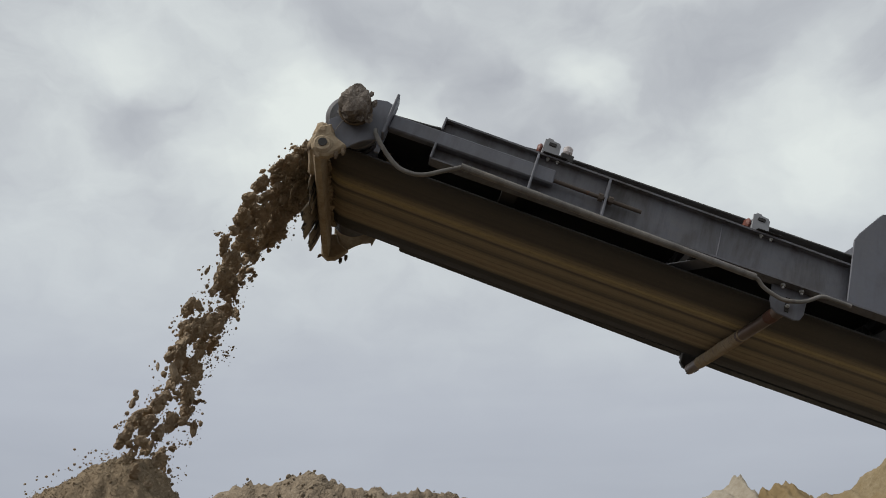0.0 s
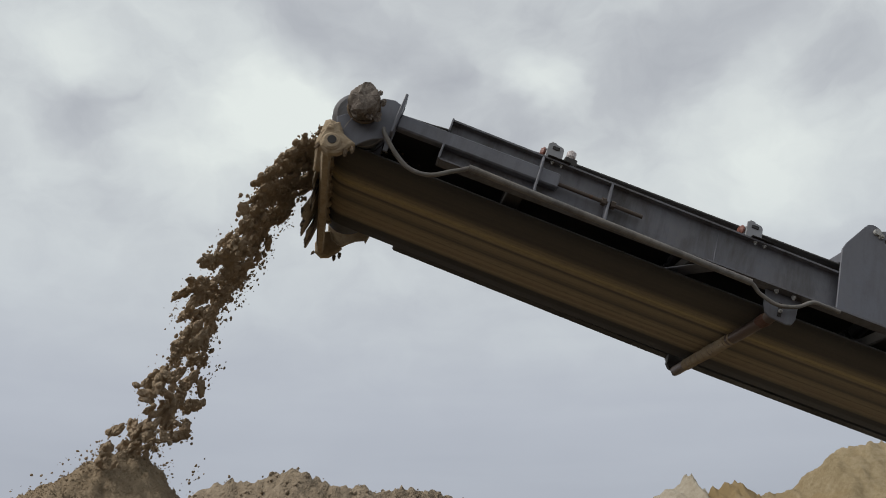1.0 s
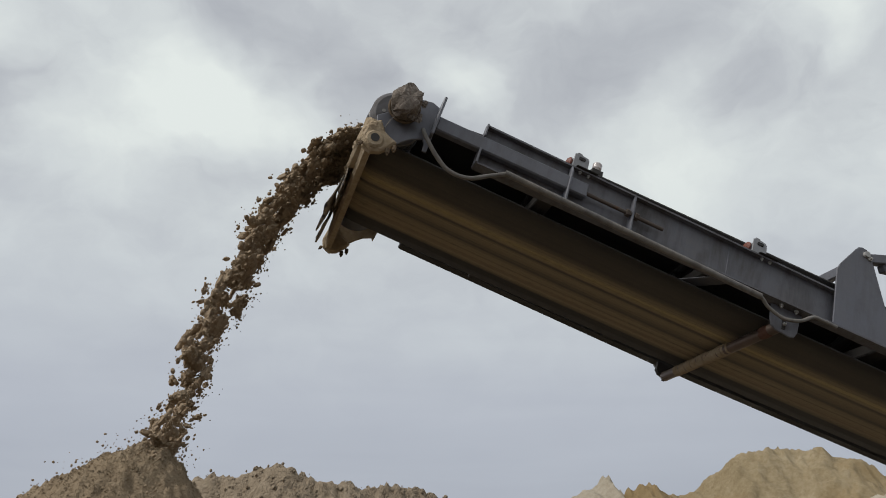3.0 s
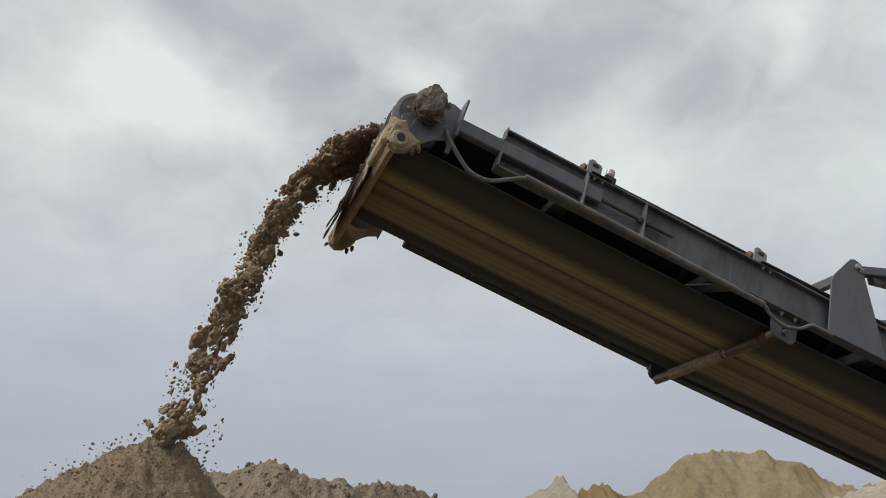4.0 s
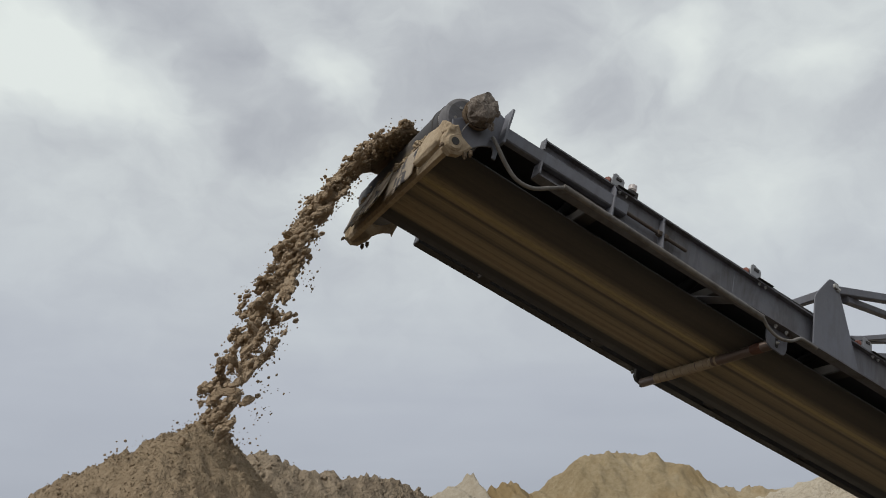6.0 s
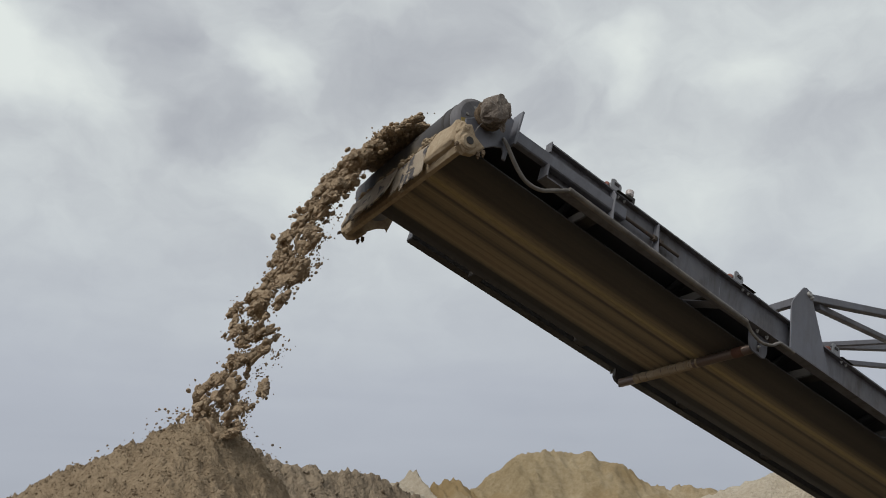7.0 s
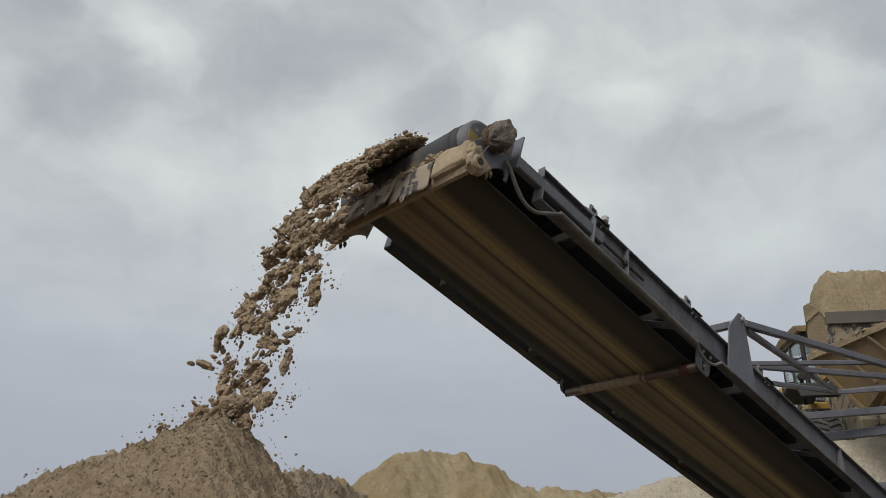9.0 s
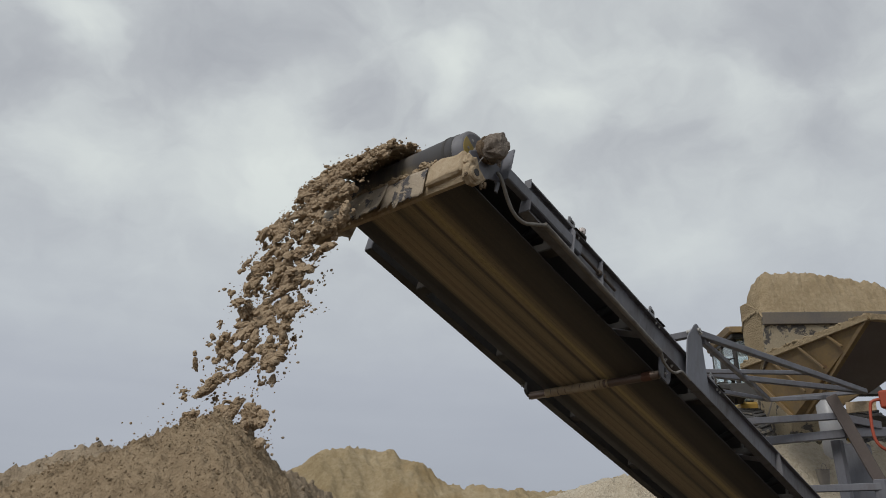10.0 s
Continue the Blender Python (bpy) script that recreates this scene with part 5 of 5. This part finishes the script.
def throw(name, mesh, launch, lane, lift, dv, dy, dz, spin):
    ob = new(name, mesh)
    ob.parent = stream
    clumps.append((ob, launch, lane, lift, dv, dy, dz, rnd.uniform(-70, 70) + 180 * rnd.randrange(2), (rnd.uniform(-1, 1), rnd.uniform(-1, 1), rnd.uniform(-1, 1)), rnd.uniform(-spin, spin)))


def off_centre(lane):
    return (lane - LANE) / LANE_HALF


# the bed tears into bands as it falls: each band is a row of plates with clods and crumbs round them
band = -1.55
while band < 10.0:
    step = rnd.uniform(0.052, 0.088)
    gain, skew = rnd.gauss(0, 0.022), rnd.gauss(0, 0.02)
    for k in range(7):
        lane = LANE + LANE_HALF * (-0.95 + 0.31 * k) + rnd.gauss(0, 0.03)
        throw("sand_clump", PLATES[rnd.randrange(16)], band + skew * off_centre(lane) + rnd.gauss(0, 0.020), lane, 0.004 + 0.016 * rnd.random(), gain + rnd.gauss(0.0, 0.032), 0.15 + 0.08 * off_centre(lane) + rnd.gauss(0, 0.05), rnd.gauss(0.05, 0.06), 60)
    for k in range(14):
        lane = LANE + LANE_HALF * rnd.uniform(-1.05, 1.08)
        lift = 0.010 + 0.024 * rnd.random()
        throw("sand_clod", CLODS[min(int(12 * rnd.random() ** 1.2), 11)], band + step * rnd.uniform(-0.5, 0.5), lane, lift, gain + rnd.gauss(0.0, 0.042) + 1.2 * (lift - 0.022), 0.15 + 0.11 * off_centre(lane) + rnd.gauss(0, 0.07), rnd.gauss(0.05, 0.08), 140)
    for k in range(5):
        lane = LANE + LANE_HALF * rnd.uniform(-1.05, 1.08)
        throw("sand_crumb", CRUMBS[rnd.randrange(8)], band + step * rnd.uniform(-0.5, 0.5), lane, 0.02 + 0.025 * rnd.random(), gain + rnd.gauss(-0.025, 0.055), 0.13 + 0.13 * off_centre(lane) + rnd.gauss(0, 0.07), rnd.gauss(-0.02, 0.08), 90)
    band += step


# crumbs that hop and roll down the flanks of the pile
roll_meshes = []
for k in range(8):
    rnd = random.Random(500 + k)
    b = bmesh.new()
    for i in range(12):
        lump(b, (rnd.gauss(0, 0.06), rnd.gauss(0, 0.06), rnd.uniform(0, 0.03)), 0.0022 + 0.006 * rnd.random() ** 2, 1, 0.5, 1.6, (1.1, 1, 0.9), k * 7.7 + i)
    roll_meshes.append(to_mesh("rolling_crumbs", b))
crumbs = []
rnd = random.Random(91)
for k in range(420):
    ob = new("rolling_crumb", roll_meshes[k % 8])
    ob.parent = stream
    crumbs.append((ob, -2.2 + 12.2 * (k + rnd.random()) / 420, rnd.uniform(0, math.tau), rnd.uniform(0.6, 1.4), rnd.uniform(0.010, 0.035), rnd.uniform(0.2, 0.34)))


# ---- what moves ----
def crumb_rows(start, way, speed, hop, beat):
    rows = []
    last = 1.2 / SLOW
    steps = [start + 0.2 * k for k in range(13)]
    for t in [0.0] + [t for t in steps if 0.0 < t < 10.0] + [10.0]:
        s = min(max(t - start, 0.0), last) * SLOW
        r = 0.06 + speed * s * (0.6 + 0.4 * s)
        x, y = APEX.x + r * math.cos(way), APEX.y + r * math.sin(way)
        z = pile_height(x, y) + hop * abs(math.sin(math.pi * s / beat))
        if not start < t < start + last - 0.1:
            z -= 0.25
        rows.append((t, pose(x, y, z, 200 * s * speed, 0, math.degrees(way))))
    return rows


def clump_rows(launch, lane, lift, dv, dy, dz, turn, axis, spin):
    base = HOME.to_3x3().to_4x4()
    v = BELT_SPEED * (1 + dv)
    axis = Vector(axis).normalized()

    def flight(s):
        x, z = thrown(s, v if s > 0 else BELT_SPEED, lift, dz)
        return HOME @ Vector((x, lane + dy * max(s, 0.0), z + 0.09 * smooth(-0.15, 0.5, x) - 0.012 * (1 - smooth(0.0, 0.15, s))))      # deep in the trough before the head

    land = 0.3
    while land < 1.2:
        p = flight(land)
        if p.z < pile_height(p.x, p.y) - 0.04:
            break
        land += 1 / 60
    first = launch - 3.0
    last = round((launch + land / SLOW) * FPS) + 1

    def place(f):
        t = f / FPS
        s = (max(t, first) - launch) * SLOW
        if f >= last:
            s = land
        q = flight(s)
        if f >= last:
            q.z -= 0.3      # swallowed by the pile
        s = max(s, 0.0)
        dip = math.degrees(math.atan2(DROP * s - v * math.sin(THROW + math.radians(SLOPE)), v * math.cos(THROW + math.radians(SLOPE)))) + SLOPE + math.degrees(THROW)     # the piece nods as its path bends down
        r = Matrix.Rotation(math.radians(spin * s), 4, axis)
        return Matrix.Translation(q) @ base @ Matrix.Rotation(math.radians(-0.8 * dip), 4, "Y") @ r @ Matrix.Rotation(math.radians(turn), 4, "Z")

    lf = round(launch * FPS)
    frames = {0, 300, round(first * FPS), lf - 30, lf - 9, lf, last - 1, last, last + 1}
    frames |= set(range(lf, last - 1, 4)) | {lf + 1}
    return [(f / FPS, place(f)) for f in sorted(frames) if 0 <= f <= 300]


def loader_pose(t):
    return Matrix.Translation(LOADER_END - LOADER_WAY * (10.0 - t)) @ pose(0, 0, 0, 0, 0, HEAD)


def motions():
    for ob, *how in crumbs:
        walk(ob, crumb_rows(*how))
    for ob, *how in clumps:
        walk(ob, clump_rows(*how))
    walk(drum, [(k * 4 / FPS, pose(*DRUM) @ pose(0, 0, 0, 0, -math.degrees(SLOW * BELT_SPEED / 0.163) * k * 4 / FPS, 0)) for k in range(76)])
    walk(roller, [(k / FPS, pose(2.47, 0, -0.115) @ Matrix.Rotation(SLOW * BELT_SPEED / 0.0435 * k / FPS, 4, "Y")) for k in range(301)])
    walk(loader, [(t, loader_pose(t)) for t in (0.0, 2.5, 5.0, 7.5, 10.0)])
    walk(heap, [(t, loader_pose(t)) for t in (0.0, 2.5, 5.0, 7.5, 10.0)])
    for w, x, y in wheels:
        walk(w, [(t, pose(x, y, AXLE) @ Matrix.Rotation(0.607 * t / AXLE, 4, "Y")) for t in (0.0, 2.0, 4.0, 6.0, 8.0, 10.0)])


motions()
